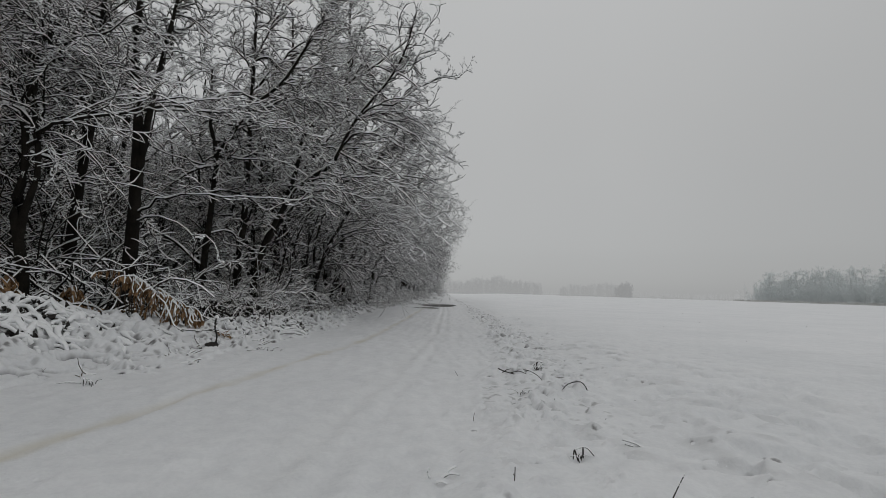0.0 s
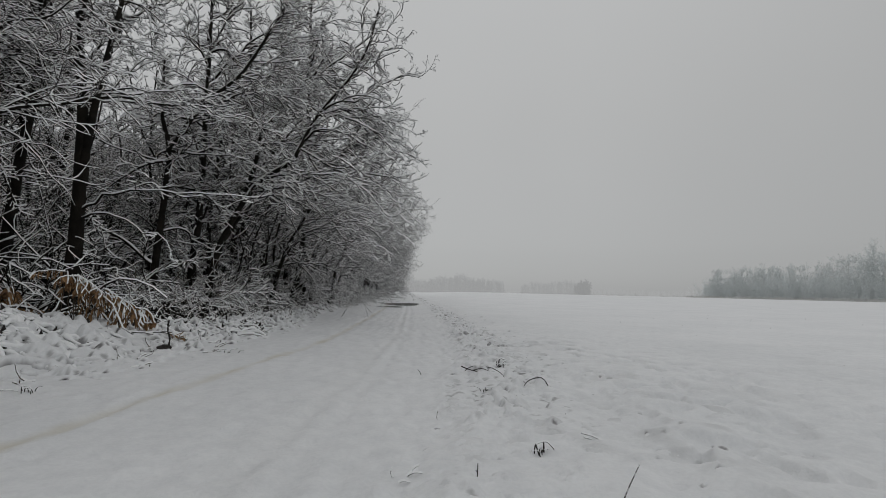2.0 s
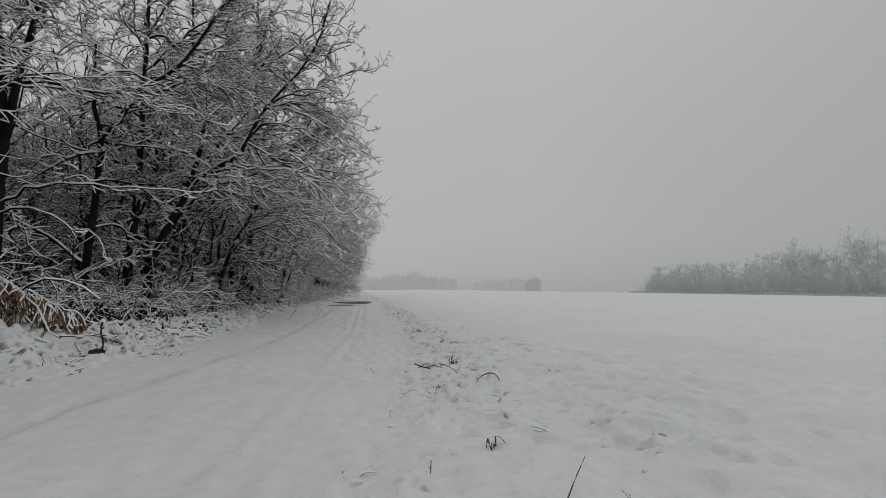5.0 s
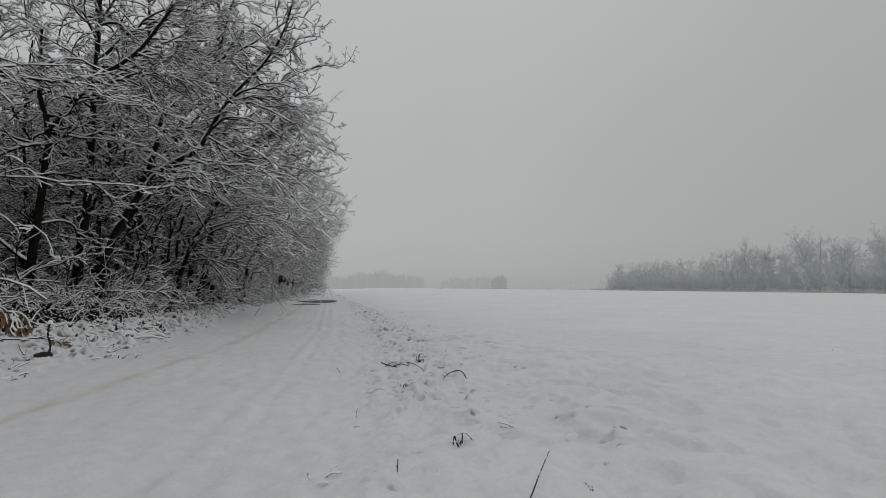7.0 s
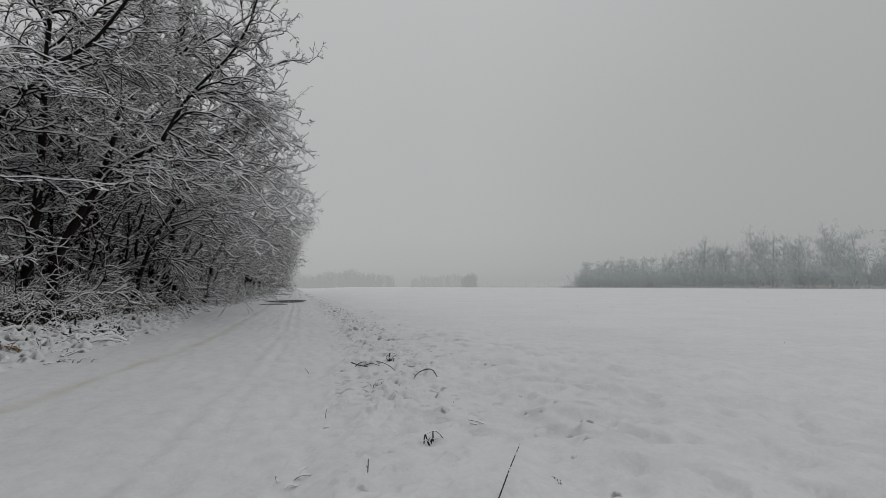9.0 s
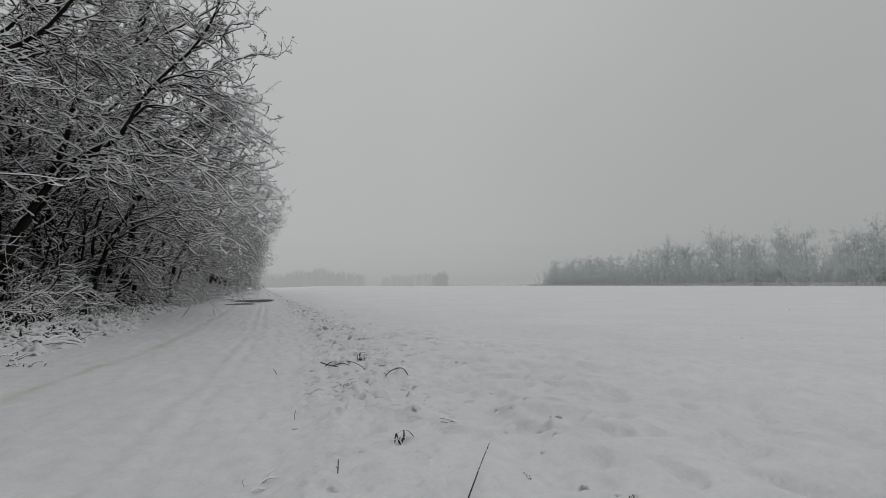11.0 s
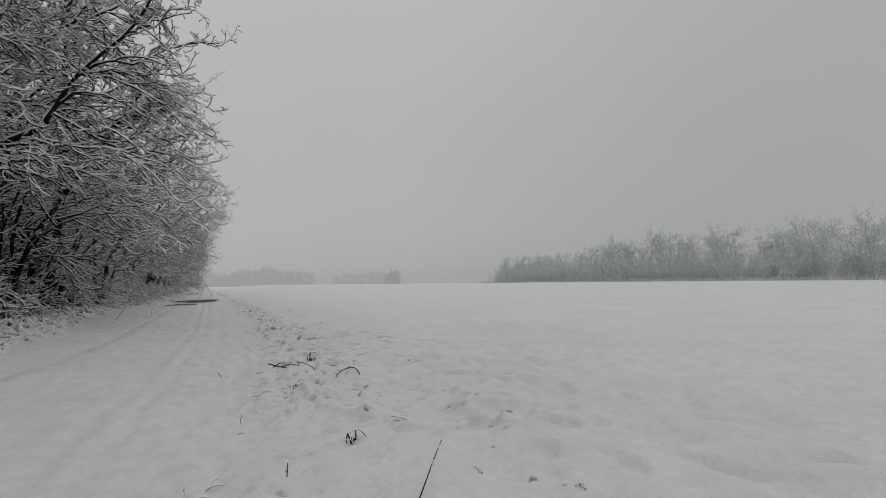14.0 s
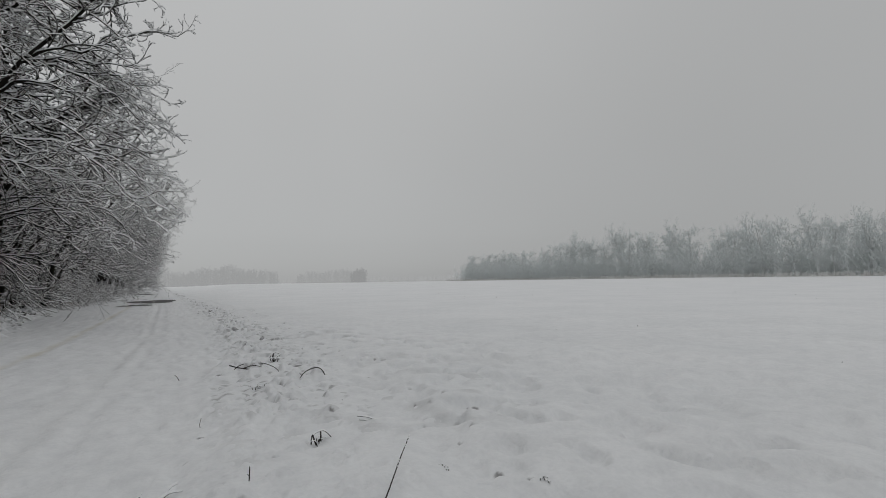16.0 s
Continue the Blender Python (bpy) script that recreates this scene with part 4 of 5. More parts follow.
def bramble_heap(seed, label, x0, y0, wide, deep, rise, count, size):
    """A tangle of arching canes, each carrying a thick rounded roll of snow, over dark withered leaves."""
    rng = np.random.default_rng(seed)
    root = tagged(new("bramble"), label, "bramble", "brambles on the verge")
    foot = ground_z(x0, y0)

    def dome(x, y):
        q = ((x - x0) / wide) ** 2 + ((y - y0) / deep) ** 2
        return ground_parts(x, y)[0] + rise * np.clip(1 - q, 0, 1) ** 0.8
    k = 12
    a, q = rng.uniform(0, 6.283, count), rng.uniform(0, 1, count) ** 0.5
    x, y = x0 + wide * q * np.cos(a), y0 + deep * q * np.sin(a)
    turn, bend, ln = rng.uniform(0, 6.283, count), rng.normal(0, 0.13, count), rng.uniform(0.3, 0.95, count)
    up, arch = rng.uniform(-0.02, 0.06, count), rng.uniform(0.02, 0.11, count)
    pts = []
    for j in range(k):
        s_ = j / (k - 1)
        pts.append(np.stack([x, y, dome(x, y) + up + arch * 4 * s_ * (1 - s_)], 1))
        x, y = x + np.cos(turn) * ln / k, y + np.sin(turn) * ln / k
        turn = turn + bend + rng.normal(0, 0.16, count)
    P = np.stack(pts, 1) - np.array([x0, y0, foot])
    ends = rounded(np.linspace(-0.97, 0.97, k))[None]
    R = size * rng.uniform(0.65, 1.25, (count, 1)) * (0.35 + 0.65 * ends) * rng.uniform(0.75, 1.25, (count, k))
    cane = P - np.array([0, 0, 0.8]) * R[..., None]
    v, f = ring_tube(cane, np.full((count, k), 0.009), 4)
    part_mesh("cane", mesh_from("cane", v, f, DRY_STEM), root, kind="stuff")
    side = frames_of(P)[1]
    ang = np.arange(9) / 9 * 2 * np.pi
    sq = R[:, :, None, None] * (side[:, :, None] * np.cos(ang)[:, None] + np.array([0, 0, 0.8]) * np.sin(ang)[:, None])
    v = (P[:, :, None] + sq).reshape(-1, 3)
    n = 4 * count
    a, q = rng.uniform(0, 6.283, n), rng.uniform(0, 1, n) ** 0.5
    c = np.stack([wide * q * np.cos(a), deep * q * np.sin(a), np.zeros(n)], 1)
    c[:, 2] = dome(c[:, 0] + x0, c[:, 1] + y0) - foot + rng.uniform(-0.03, 0.09, n)
    v, f = gather([(v, strip_faces(count, k, 9, True)), lumps(rng, c[:count], size * rng.uniform(0.5, 1.1, count), 0.8)])
    part_mesh("snow_load", mesh_from("snow_load", v, f, SNOW, True), root, "thick rounded rolls of snow along the canes", "stuff")
    leaf = np.repeat(c[:, None], 3, 1) + np.array([0, 0.5, 1.0])[None, :, None] * rng.normal(0, 0.06, (n, 1, 3))
    v, f = half_tube(leaf, np.array([0.006, 0.022, 0.003])[None] * rng.uniform(0.6, 1.4, (n, 1)))
    part_mesh("leaf", mesh_from("leaf", v, f, SOIL), root, "dark withered bramble leaves", "stuff")
    root.location = (x0, y0, foot)
    return root


bramble_heap(61, "bramble heap buried under thick rolls of snow", -7.1, 7.4, 1.5, 1.35, 0.16, 185, 0.044)
bramble_heap(64, "lower bramble mound under rounded snow", -5.95, 8.8, 0.85, 1.3, 0.0, 70, 0.042)
bramble_heap(65, "snowed-in brambles below dead bracken", -5.55, 10.9, 0.6, 1.3, 0.03, 45, 0.036)
for n, (sx, sy) in enumerate(((-5.2, 13.2), (-5.1, 16.0), (-5.0, 19.2), (-4.9, 23.0), (-4.5, 12.6))):
    bramble_heap(160 + n, "flattened brambles under small rolls of snow", sx, sy, 0.75, 1.8, 0.02, 55, 0.034)
low = bramble(62, 1.9, 0.8, 0.10, 26, 24, 0.06, 0.035, "low brambles weighed down by snow on the verge", -5.2, 13.4, 5)
for sx, sy in [(-5.2, 16.2), (-5.1, 19), (-5.0, 22.5), (-5.0, 26), (-4.9, 30), (-4.8, 35), (-4.7, 41), (-4.6, 48)]:
    place(copy_thing(low, Matrix()), sx, sy, rnd.uniform(-15, 15))
sparse = bramble(66, 1.7, 0.7, 0.04, 4, 8, 0.05, 0.03, "scattered snowy leaf clumps on the verge", -4.5, 10.6, 8)
for sx, sy in [(-4.35, 7.6), (-4.5, 13.6), (-4.4, 16.8), (-4.35, 20.5), (-4.2, 25), (-4.1, 31), (-3.9, 9.4), (-3.9, 12.2), (-3.8, 15.2)]:
    place(copy_thing(sparse, Matrix()), sx, sy, rnd.uniform(-15, 15))
tall = bramble(63, 1.4, 0.9, 0.95, 85, 16, 0.04, 0.017, "arching bramble canes with snow along each stem", -6.9, 13.2, 0.0, 1.35, 1.0, 3)
for sx, sy in [(-6.6, 15.0), (-6.2, 16.8), (-6.1, 19.0), (-6.0, 21.5), (-5.9, 24.5), (-5.9, 28), (-9.3, 11.3), (-8.8, 13.2), (-7.7, 14.6), (-10.6, 10.8), (-8.6, 15.4), (-7.4, 17.9), (-6.3, 14.4), (-6.1, 16.0), (-5.9, 18.2), (-5.9, 20.2)]:
    place(copy_thing(tall, Matrix()), sx, sy, rnd.uniform(-60, 60))


def heaped(gx, gy, chains):
    """Height of overlapping rounded lumps of snow on a grid: each chain is a row of (x, y, radius, base height)."""
    top = np.full(gx.shape, -1.0)
    ymid = gy[:, 0]
    for chain in chains:
        for x, y, r, lift in chain:
            i0, i1 = np.searchsorted(ymid, y - r), np.searchsorted(ymid, y + r)
            if i1 <= i0:
                continue
            row = gx[(i0 + i1) // 2]
            j0, j1 = max(np.searchsorted(row, x - r) - 2, 0), np.searchsorted(row, x + r) + 2
            d2 = (gx[i0:i1, j0:j1] - x) ** 2 + (gy[i0:i1, j0:j1] - y) ** 2
            q = d2 / (r * r)
            h = np.where(q < 1, lift + 0.85 * r * np.sqrt(np.clip(1 - q, 0, 1)), -1.0)
            top[i0:i1, j0:j1] = np.maximum(top[i0:i1, j0:j1], h)
    return top


def pocked(rng, z, gap, gx, gy, places, size, dark=0.95, bulge=0.45):
    """Small hollows round buried weeds and leaves, a lump behind each, a dark core at the lump's foot in some."""
    ys = gy[:, 0]
    for px, py in places:
        r = size(py)
        i0, i1 = np.searchsorted(ys, py - 3 * r), np.searchsorted(ys, py + 3.5 * r)
        qx, qy = gx[i0:i1] - px, gy[i0:i1] - py
        q = (qx / r) ** 2 + (qy / (1.3 * r)) ** 2
        z[i0:i1] += -0.55 * r * np.exp(-q) + bulge * r * np.exp(-(qx / (1.3 * r)) ** 2 - ((qy - 1.6 * r) / r) ** 2)
        core = np.exp(-((qx + 0.1 * r) / (rng.uniform(0.4, 0.9) * r)) ** 2 - ((qy - 0.5 * r) / (0.6 * r)) ** 2)
        gap[i0:i1] = np.maximum(gap[i0:i1], max(rng.uniform(-0.2, dark), 0) * smooth(0.25, 0.7, core))


def softened(a, rounds=1):
    for _ in range(rounds):
        p = np.pad(a, 1, mode="edge")
        a = 0.4 * a + 0.15 * (p[:-2, 1:-1] + p[2:, 1:-1] + p[1:-1, :-2] + p[1:-1, 2:])
    return a


def lump_chains(rng, count, place_of, size, links, lift):
    """Bent rows of lumps, as snow lies along buried canes and clods."""
    out = []
    for _ in range(count):
        x, y = place_of()
        a, turn = rng.uniform(0, 6.283), rng.normal(0, 0.35)
        n, r0, base = int(rng.integers(*links)), size(x, y), lift(x, y)
        chain = []
        for k in range(n):
            r = r0 * rng.uniform(0.75, 1.15)
            chain.append((x, y, r, base * (1 - 0.5 * abs(2 * k / max(n - 1, 1) - 1))))
            x, y = x + 0.6 * r * math.cos(a), y + 0.6 * r * math.sin(a)
            a += turn + rng.normal(0, 0.25)
        out.append(chain)
    return out


def snow_blanket(seed, y0, y1, cols):
    """Snow bridging the canes of the verge: rounded sausages and lumps, hollows between them darkened by painted shade
    and bare bramble.
    """
    rng = np.random.default_rng(seed)
    rows = int(math.log(y1 / y0) / 0.0028)
    y = y0 * (y1 / y0) ** np.linspace(0, 1, rows)
    v = np.linspace(0, 1, cols)
    inner, outer = wood_x(y) - 0.9, verge_x(y) + 1.5 * (1 - smooth(14, 26, y)) + 0.3
    gx = inner[:, None] + (outer - inner)[:, None] * v[None]
    gy = np.repeat(y[:, None], cols, 1)
    wx, wy = gx + 0.10 * fbm(gx, gy, 0.4, seed + 1), gy + 0.10 * fbm(gx, gy, 0.4, seed + 2)
    ridge = np.maximum(rounded(fbm(wx, wy, 0.42, seed + 3, 2) / 0.27), 0.72 * rounded(fbm(wx, wy, 0.24, seed + 4, 2) / 0.20))
    n3 = fbm(gx, gy, 0.9, seed + 9)
    heap = 1 - smooth(9.0, 13.0, gy)
    load = np.clip(heap * (1.0 + 0.3 * n3) + (1 - heap) * (0.62 + 0.4 * n3), 0.05, 1.2) * smooth(-0.6, 0.5, verge_x(gy) + 0.2 - gx)
    edge = smooth(0.0, 0.08, v)[None] * smooth(0.0, 0.14, 1 - v)[None] * smooth(y0, y0 * 1.05, gy) * (1 - smooth(y1 * 0.85, y1, gy))

    def anywhere():
        yy = y0 * (y1 / y0) ** rng.random()
        return float(wood_x(yy) - 0.8 + (verge_x(yy) + 0.1 - wood_x(yy) + 0.8) * rng.random()), yy
    chains = lump_chains(rng, 260, anywhere, lambda x, y: rng.uniform(0.025, 0.055), (1, 5), lambda x, y: rng.uniform(0.0, 0.05))
    top = heaped(gx, gy, chains)
    z = load * 0.15 * ridge
    z = softened(np.maximum(z, top * smooth(0.0, 0.3, load)), 1) + 0.02 * fbm(gx, gy, 0.12, seed + 6, 2)
    # hollows are painted dark for their shade, besides bramble showing through
    hole = (1 - smooth(0.2, 0.55, ridge)) * (1 - smooth(0.0, 0.05, top)) * smooth(0.2, 0.45, load) * smooth(-0.45, 0.05, fbm(gx, gy, 0.5, seed + 15) + 0.2 * heap) * edge
    # the bed below the heap's snow rolls is blackened likewise
    hole = np.maximum(hole, smooth(0.58, 0.85, np.exp(-((gx + 7.1) / 1.7) ** 2 - ((gy - 7.4) / 1.6) ** 2) + 0.7 * fbm(gx, gy, 0.4, seed + 18, 2)) * edge)
    litter = smooth(0.30, 0.46, fbm(gx, gy, 0.12, seed + 20, 2)) * smooth(-0.2, 0.2, fbm(gx, gy, 0.9, seed + 21) + 0.1) * smooth(0.12, 0.3, load)
    hole = np.maximum(hole, 0.85 * litter * edge)
    places = []
    for _ in range(620):
        py = 6.0 * (30 / 6.0) ** rng.random()
        places.append((float(verge_x(py)) + 1.5 * (1 - float(smooth(14, 26, py))) - 2.4 * rng.random() ** 0.7, py))
    z = z - 0.09 * hole
    pocked(rng, z, hole, gx, gy, places, lambda py: rng.uniform(0.03, 0.08) * (0.7 + 0.035 * py), 1.0, 1.1)
    z = ground_parts(gx, gy)[0] + z * edge + 0.02 * edge - 0.02
    i = np.arange(rows * cols).reshape(rows, cols)
    faces = np.stack([i[:-1, :-1], i[:-1, 1:], i[1:, 1:], i[1:, :-1]], -1).reshape(-1, 4)
    X = np.stack([gx, gy, z], -1)
    me = mesh_from("snow_blanket", X.reshape(-1, 3), faces, GROUND, True)
    a = me.attributes.new("soil_shade", "FLOAT", "POINT")
    a.data.foreach_set("value", np.clip(0.95 * hole, 0, 1).ravel().astype(np.float32))
    tagged(new("snow_blanket", me), "lumpy snow bridging flattened brambles along the verge", "snow", kind="stuff")


snow_blanket(211, 5.0, 34.0, 235)


# ---- dead bracken heap ----
def bracken(seed, label, spread_r, height, fronds, peak=0.0):
    rng = np.random.default_rng(seed)
    root = tagged(new("bracken"), label, "bracken", "dead bracken")
    a = rng.uniform(0, 6.283, fronds)
    start = np.stack([spread_r * 0.8 * rng.uniform(-1, 1, fronds), spread_r * 0.4 * rng.uniform(-1, 1, fronds), np.zeros(fronds)], 1)
    d = unit(np.stack([np.cos(a) * 0.6, np.sin(a) * 0.6, np.ones(fronds)], 1))
    ln = height * rng.uniform(0.8, 1.9, fronds)
    if peak:
        hang = rng.random(fronds) < 0.6
        n = int(hang.sum())
        start[hang] = np.array([-0.35, 0, peak]) + rng.normal(0, 0.05, (n, 3)) - np.array([0, 0, 0.75]) * peak * rng.random((n, 1)) ** 1.1
        d[hang] = unit(np.stack([0.22 + 0.5 * np.cos(a[hang]), 0.45 * np.sin(a[hang]), rng.uniform(-1.3, -0.2, n)], 1))
        ln[hang] = peak * rng.uniform(0.5, 1.2, n)
    pts, k = [start], 8
    for j in range(1, k):
        d = unit(d + rng.normal(0, 0.15, (fronds, 3)) + np.array([0, 0, -0.30]))
        pts.append(pts[-1] + d * (ln / (k - 1))[:, None])
    P = np.stack(pts, 1)
    P[..., 2] = np.maximum(P[..., 2], 0.02)
    R = np.linspace(0.012, 0.006, k)[None] * np.ones((fronds, 1))
    v, f = ring_tube(P, R, 4)
    part_mesh("stem", mesh_from("stem", v, f, DRY_STEM), root, kind="stuff")
    leaf = sprout(rng, (P, R), 26, 4, (0.1, 1.0), 0.24, (0.6, 1.4), (0, 0, -0.3), 0.35, 0.25, 1.0, 0.03, 0.3, True)
    LP = leaf[0]
    tan, side, up = frames_of(LP)
    w = np.array([0.012, 0.038, 0.030, 0.004])[None, :, None] * rng.uniform(0.7, 1.3, (len(LP), 1, 1))
    cup = unit(side + 0.6 * rng.normal(0, 1, (len(LP), 1, 3)))
    v = np.stack([LP - cup * w, LP - up * 0.01, LP + cup * w], 2).reshape(-1, 3)
    part_mesh("leaf", mesh_from("leaf", v, strip_faces(len(LP), 4, 3, False), DEAD_LEAF), root, "limp russet-brown dead leaves", "stuff")
    pick = rng.random(len(LP)) < 0.2
    Rl = np.full((int(pick.sum()), 4), 0.02)
    v, f = gather([snow_cap(P, R, 0.035, rng, 1.2, 5), snow_cap(LP[pick], Rl * 0.6, 0.02, rng)])
    part_mesh("snow_load", mesh_from("snow_load", v, f, SNOW, True), root, "snow lying on the dead fronds", "stuff")
    return root


def bracken_heap(seed, label, x0, y0, length, peak, turn):
    """Dead bracken leaning on its tallest stems: arching fronds slope away to one side, limp leaves hang from each, snow lies on top."""
    rng = np.random.default_rng(seed)
    root = tagged(new("bracken"), label, "bracken", "dead bracken")
    fronds, k = 46, 10
    s_ = rng.uniform(0, 1, fronds) ** 1.2
    ridge = np.stack([-0.3 * length + length * s_, rng.normal(0, 0.12, fronds), peak * (1 - s_) ** 0.75 + 0.12], 1)
    a = rng.uniform(-0.9, 0.9, fronds)
    d = unit(np.stack([np.cos(a) * rng.choice([1, 1, 1, -0.7], fronds), np.sin(a) - 0.7, rng.uniform(-0.7, 0.15, fronds)], 1))
    ln = rng.uniform(0.35, 0.85, fronds)
    pts = [ridge]
    for j in range(1, k):
        d = unit(d + rng.normal(0, 0.16, (fronds, 3)) + np.array([0, 0, -0.16]))
        pts.append(pts[-1] + d * (ln / k)[:, None])
    P = np.stack(pts, 1)
    P[..., 2] = np.maximum(P[..., 2], 0.05)
    R = np.linspace(0.012, 0.007, k)[None] * np.ones((fronds, 1))
    foot = np.stack([ridge, ridge * np.array([1, 1, 0.5]) + rng.normal(0, 0.04, (fronds, 3)), ridge * np.array([1, 1, 0]) + rng.normal(0, 0.08, (fronds, 3)) * np.array([1, 1, 0])], 1)
    v, f = gather([ring_tube(P, R, 4), ring_tube(foot, np.full((fronds, 3), 0.008), 4)])
    part_mesh("stem", mesh_from("stem", v, f, DRY_STEM), root, kind="stuff")
    LP, _ = sprout(rng, (P, R), 16, 4, (0.05, 1.0), 0.22, (0.7, 1.5), (0, 0, -1.1), 0.5, 0.2, 1.0, 0.03, 0.3, True)
    cup = unit(rng.normal(0, 1, (len(LP), 1, 3)) * np.array([1, 0.5, 0.25]))
    w = np.array([0.008, 0.022, 0.017, 0.003])[None, :, None] * rng.uniform(0.5, 1.4, (len(LP), 1, 1))
    v = np.stack([LP - cup * w, LP + np.array([0, 0.012, 0]), LP + cup * w], 2).reshape(-1, 3)
    part_mesh("leaf", mesh_from("leaf", v, strip_faces(len(LP), 4, 3, False), DEAD_LEAF), root, "limp russet-brown dead leaves", "stuff")
    pick = rng.random(len(LP)) < 0.12
    v, f = gather([snow_cap(P, R, 0.015, rng, 1.0, 5), snow_cap(LP[pick], np.full((int(pick.sum()), 4), 0.014), 0.02, rng)])
    part_mesh("snow_load", mesh_from("snow_load", v, f, SNOW, True), root, "snow lying on the dead fronds", "stuff")
    place(root, x0, y0, turn)


bracken_heap(71, "russet dead bracken heap sagging under snow", -6.23, 9.8, 1.5, 0.92, 8)
place(bracken(72, "small clump of brown dead bracken", 0.3, 0.7, 30, 0.95), -7.75, 10.4, 40)
place(bracken(73, "brown bracken leaves beside a snowy stump", 0.06, 0.30, 6), -4.8, 10.3, 10)
place(bracken(74, "brown dead bracken under hedge shrubs", 1.0, 0.9, 40), -5.5, 32.5, 80)
place(bracken(75, "brown dead bracken at a bramble heap", 0.6, 0.7, 34, 0.9), -8.2, 9.1, 70)
place(bracken(76, "dark brown bracken below snowy shrubs", 0.8, 0.8, 30), -6.7, 19.5, 60)


# ---- the wood across the field: rimed trees, the mist's paleness put into their colour ----
def far_tree(seed, height, width, hazed, bark, low=0.25, n1=30, n2=12, n3=11, thick=0.03, rise=0.15, lean=(0.8, 1.5)):
    rng = np.random.default_rng(seed)
    trunk = stem([(0, 0, 0), (rng.normal(0, .3), rng.normal(0, .3), height * .4), (rng.normal(0, .6), rng.normal(0, .6), height * 0.9)], 9, 0.2, 0.06, rng, 0.04)
    limbs = sprout(rng, trunk, n1, 6, (low, 0.99), width, lean, (0, 0, rise), 0.02, 0.14, 0.5, 0.03, 0.5, True, 0.25)
    second = sprout(rng, limbs, n2, 3, (0.15, 1.0), 0.36, (0.6, 1.5), (0, 0, 0.03), 0.0, 0.22, 0.8, thick, 0.8)
    third = sprout(rng, second, n3, 2, (0.1, 1.0), 0.42, (0.6, 1.5), (0, 0, 0.0), 0.0, 0.22, 1.0, thick * 0.7, 0.8)
    root = tagged(new("tree"), "rimed tree of the wood across the field, coloured haze-pale", "tree", "trees of the wood across the field")
    v, f = gather([ring_tube(*trunk, 6), ring_tube(*limbs, 4)])
    part_mesh("trunk", mesh_from("trunk", v, f, bark), root)
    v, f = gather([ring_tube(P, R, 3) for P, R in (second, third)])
    part_mesh("crown", mesh_from("crown", v, f, hazed), root, kind="stuff")
    return root


def wood_edge(y):
    return 100 + 0.222 * (y - 27)


far_kinds = [far_tree(81, 11, 3.8, HAZED_RIME, HAZED_BARK, 0.10), far_tree(82, 12, 4.0, HAZED_RIME, HAZED_BARK, 0.10), far_tree(83, 10, 4.0, HAZED_RIME, HAZED_BARK, 0.06)]
far_rows = [[], [], []]
y, n = -40.0, 0
while y < 212:
    size = rnd.uniform(0.92, 1.14) * (0.8 + 0.2 * smooth(20, 90, y))
    far_rows[n % 3].append((float(wood_edge(y)) + 2 + 5 * (n % 2) + rnd.uniform(-1.5, 1.5), y + rnd.uniform(-1.5, 1.5), rnd.uniform(0, 360), float(size)))
    n += 1
    y += 3.1
for k, places in zip(far_kinds, far_rows):
    spread(k, places)

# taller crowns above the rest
high_kinds = [far_tree(84, 12.0, 5.6, HAZED_RIME, HAZED_BARK, 0.45, 30, 12, 10, rise=0.15, lean=(0.35, 1.0)), far_tree(85, 11.5, 5.2, HAZED_RIME, HAZED_BARK, 0.5, 26, 12, 10, rise=0.1, lean=(0.3, 0.9))]
high_rows = [[], []]
for n, (az, top) in enumerate(((36, 12.5), (38.7, 14), (46.6, 17), (48.5, 15.5), (52, 17), (54.5, 15.5), (58, 15.5), (63, 14), (65.2, 14), (67, 14.5), (70.6, 14), (72.4, 13), (74, 13), (76.5, 13), (79, 13))):
    slope = math.tan(radians(az))
    y = (100 - 0.222 * 27) / (slope - 0.222) + 3
    high_rows[n % 2].append((float(wood_edge(y)) + 5, y, rnd.uniform(0, 360), top / 15.4))
for k, places in zip(high_kinds, high_rows):
    spread(k, places)


def thicket(name, label, xs, ys, count, height, hazed, seed, thick=0.035):
    """Undergrowth of a far wood: uncounted twiggy stems in one mesh."""
    rng = np.random.default_rng(seed)
    t = rng.uniform(0, 1, count)
    x = np.interp(t, np.linspace(0, 1, len(xs)), xs) + rng.normal(0, 2.0, count)
    y = np.interp(t, np.linspace(0, 1, len(ys)), ys) + rng.normal(0, 2.0, count)
    z = ground_parts(x, y)[0]
    d = unit(np.stack([rng.normal(0, .35, count), rng.normal(0, .35, count), np.ones(count)], 1))
    hgt = height * rng.uniform(0.4, 1.15, count)
    pts = [np.stack([x, y, z], 1)]
    for j in range(3):
        d = unit(d + rng.normal(0, .18, (count, 3)))
        pts.append(pts[-1] + d * (hgt / 3)[:, None])
    P = np.stack(pts, 1)
    R = np.full((count, 4), thick)
    second = sprout(rng, (P, R), 13, 2, (0.1, 1.0), 0.22, (0.7, 1.5), (0, 0, 0.05), 0, 0.1, 1.0, thick, 0.7)
    v, f = gather([ring_tube(P, R, 3), ring_tube(*second, 3)])
    tagged(new(name, mesh_from(name, v, f, hazed)), label, "undergrowth", kind="stuff")


ys = np.linspace(-40, 214, 30)
thicket("undergrowth", "rimed undergrowth below the wood across the field, coloured haze-pale", wood_edge(ys) + 3, ys, 3600, 8.0, HAZED_RIME, 91, 0.034)


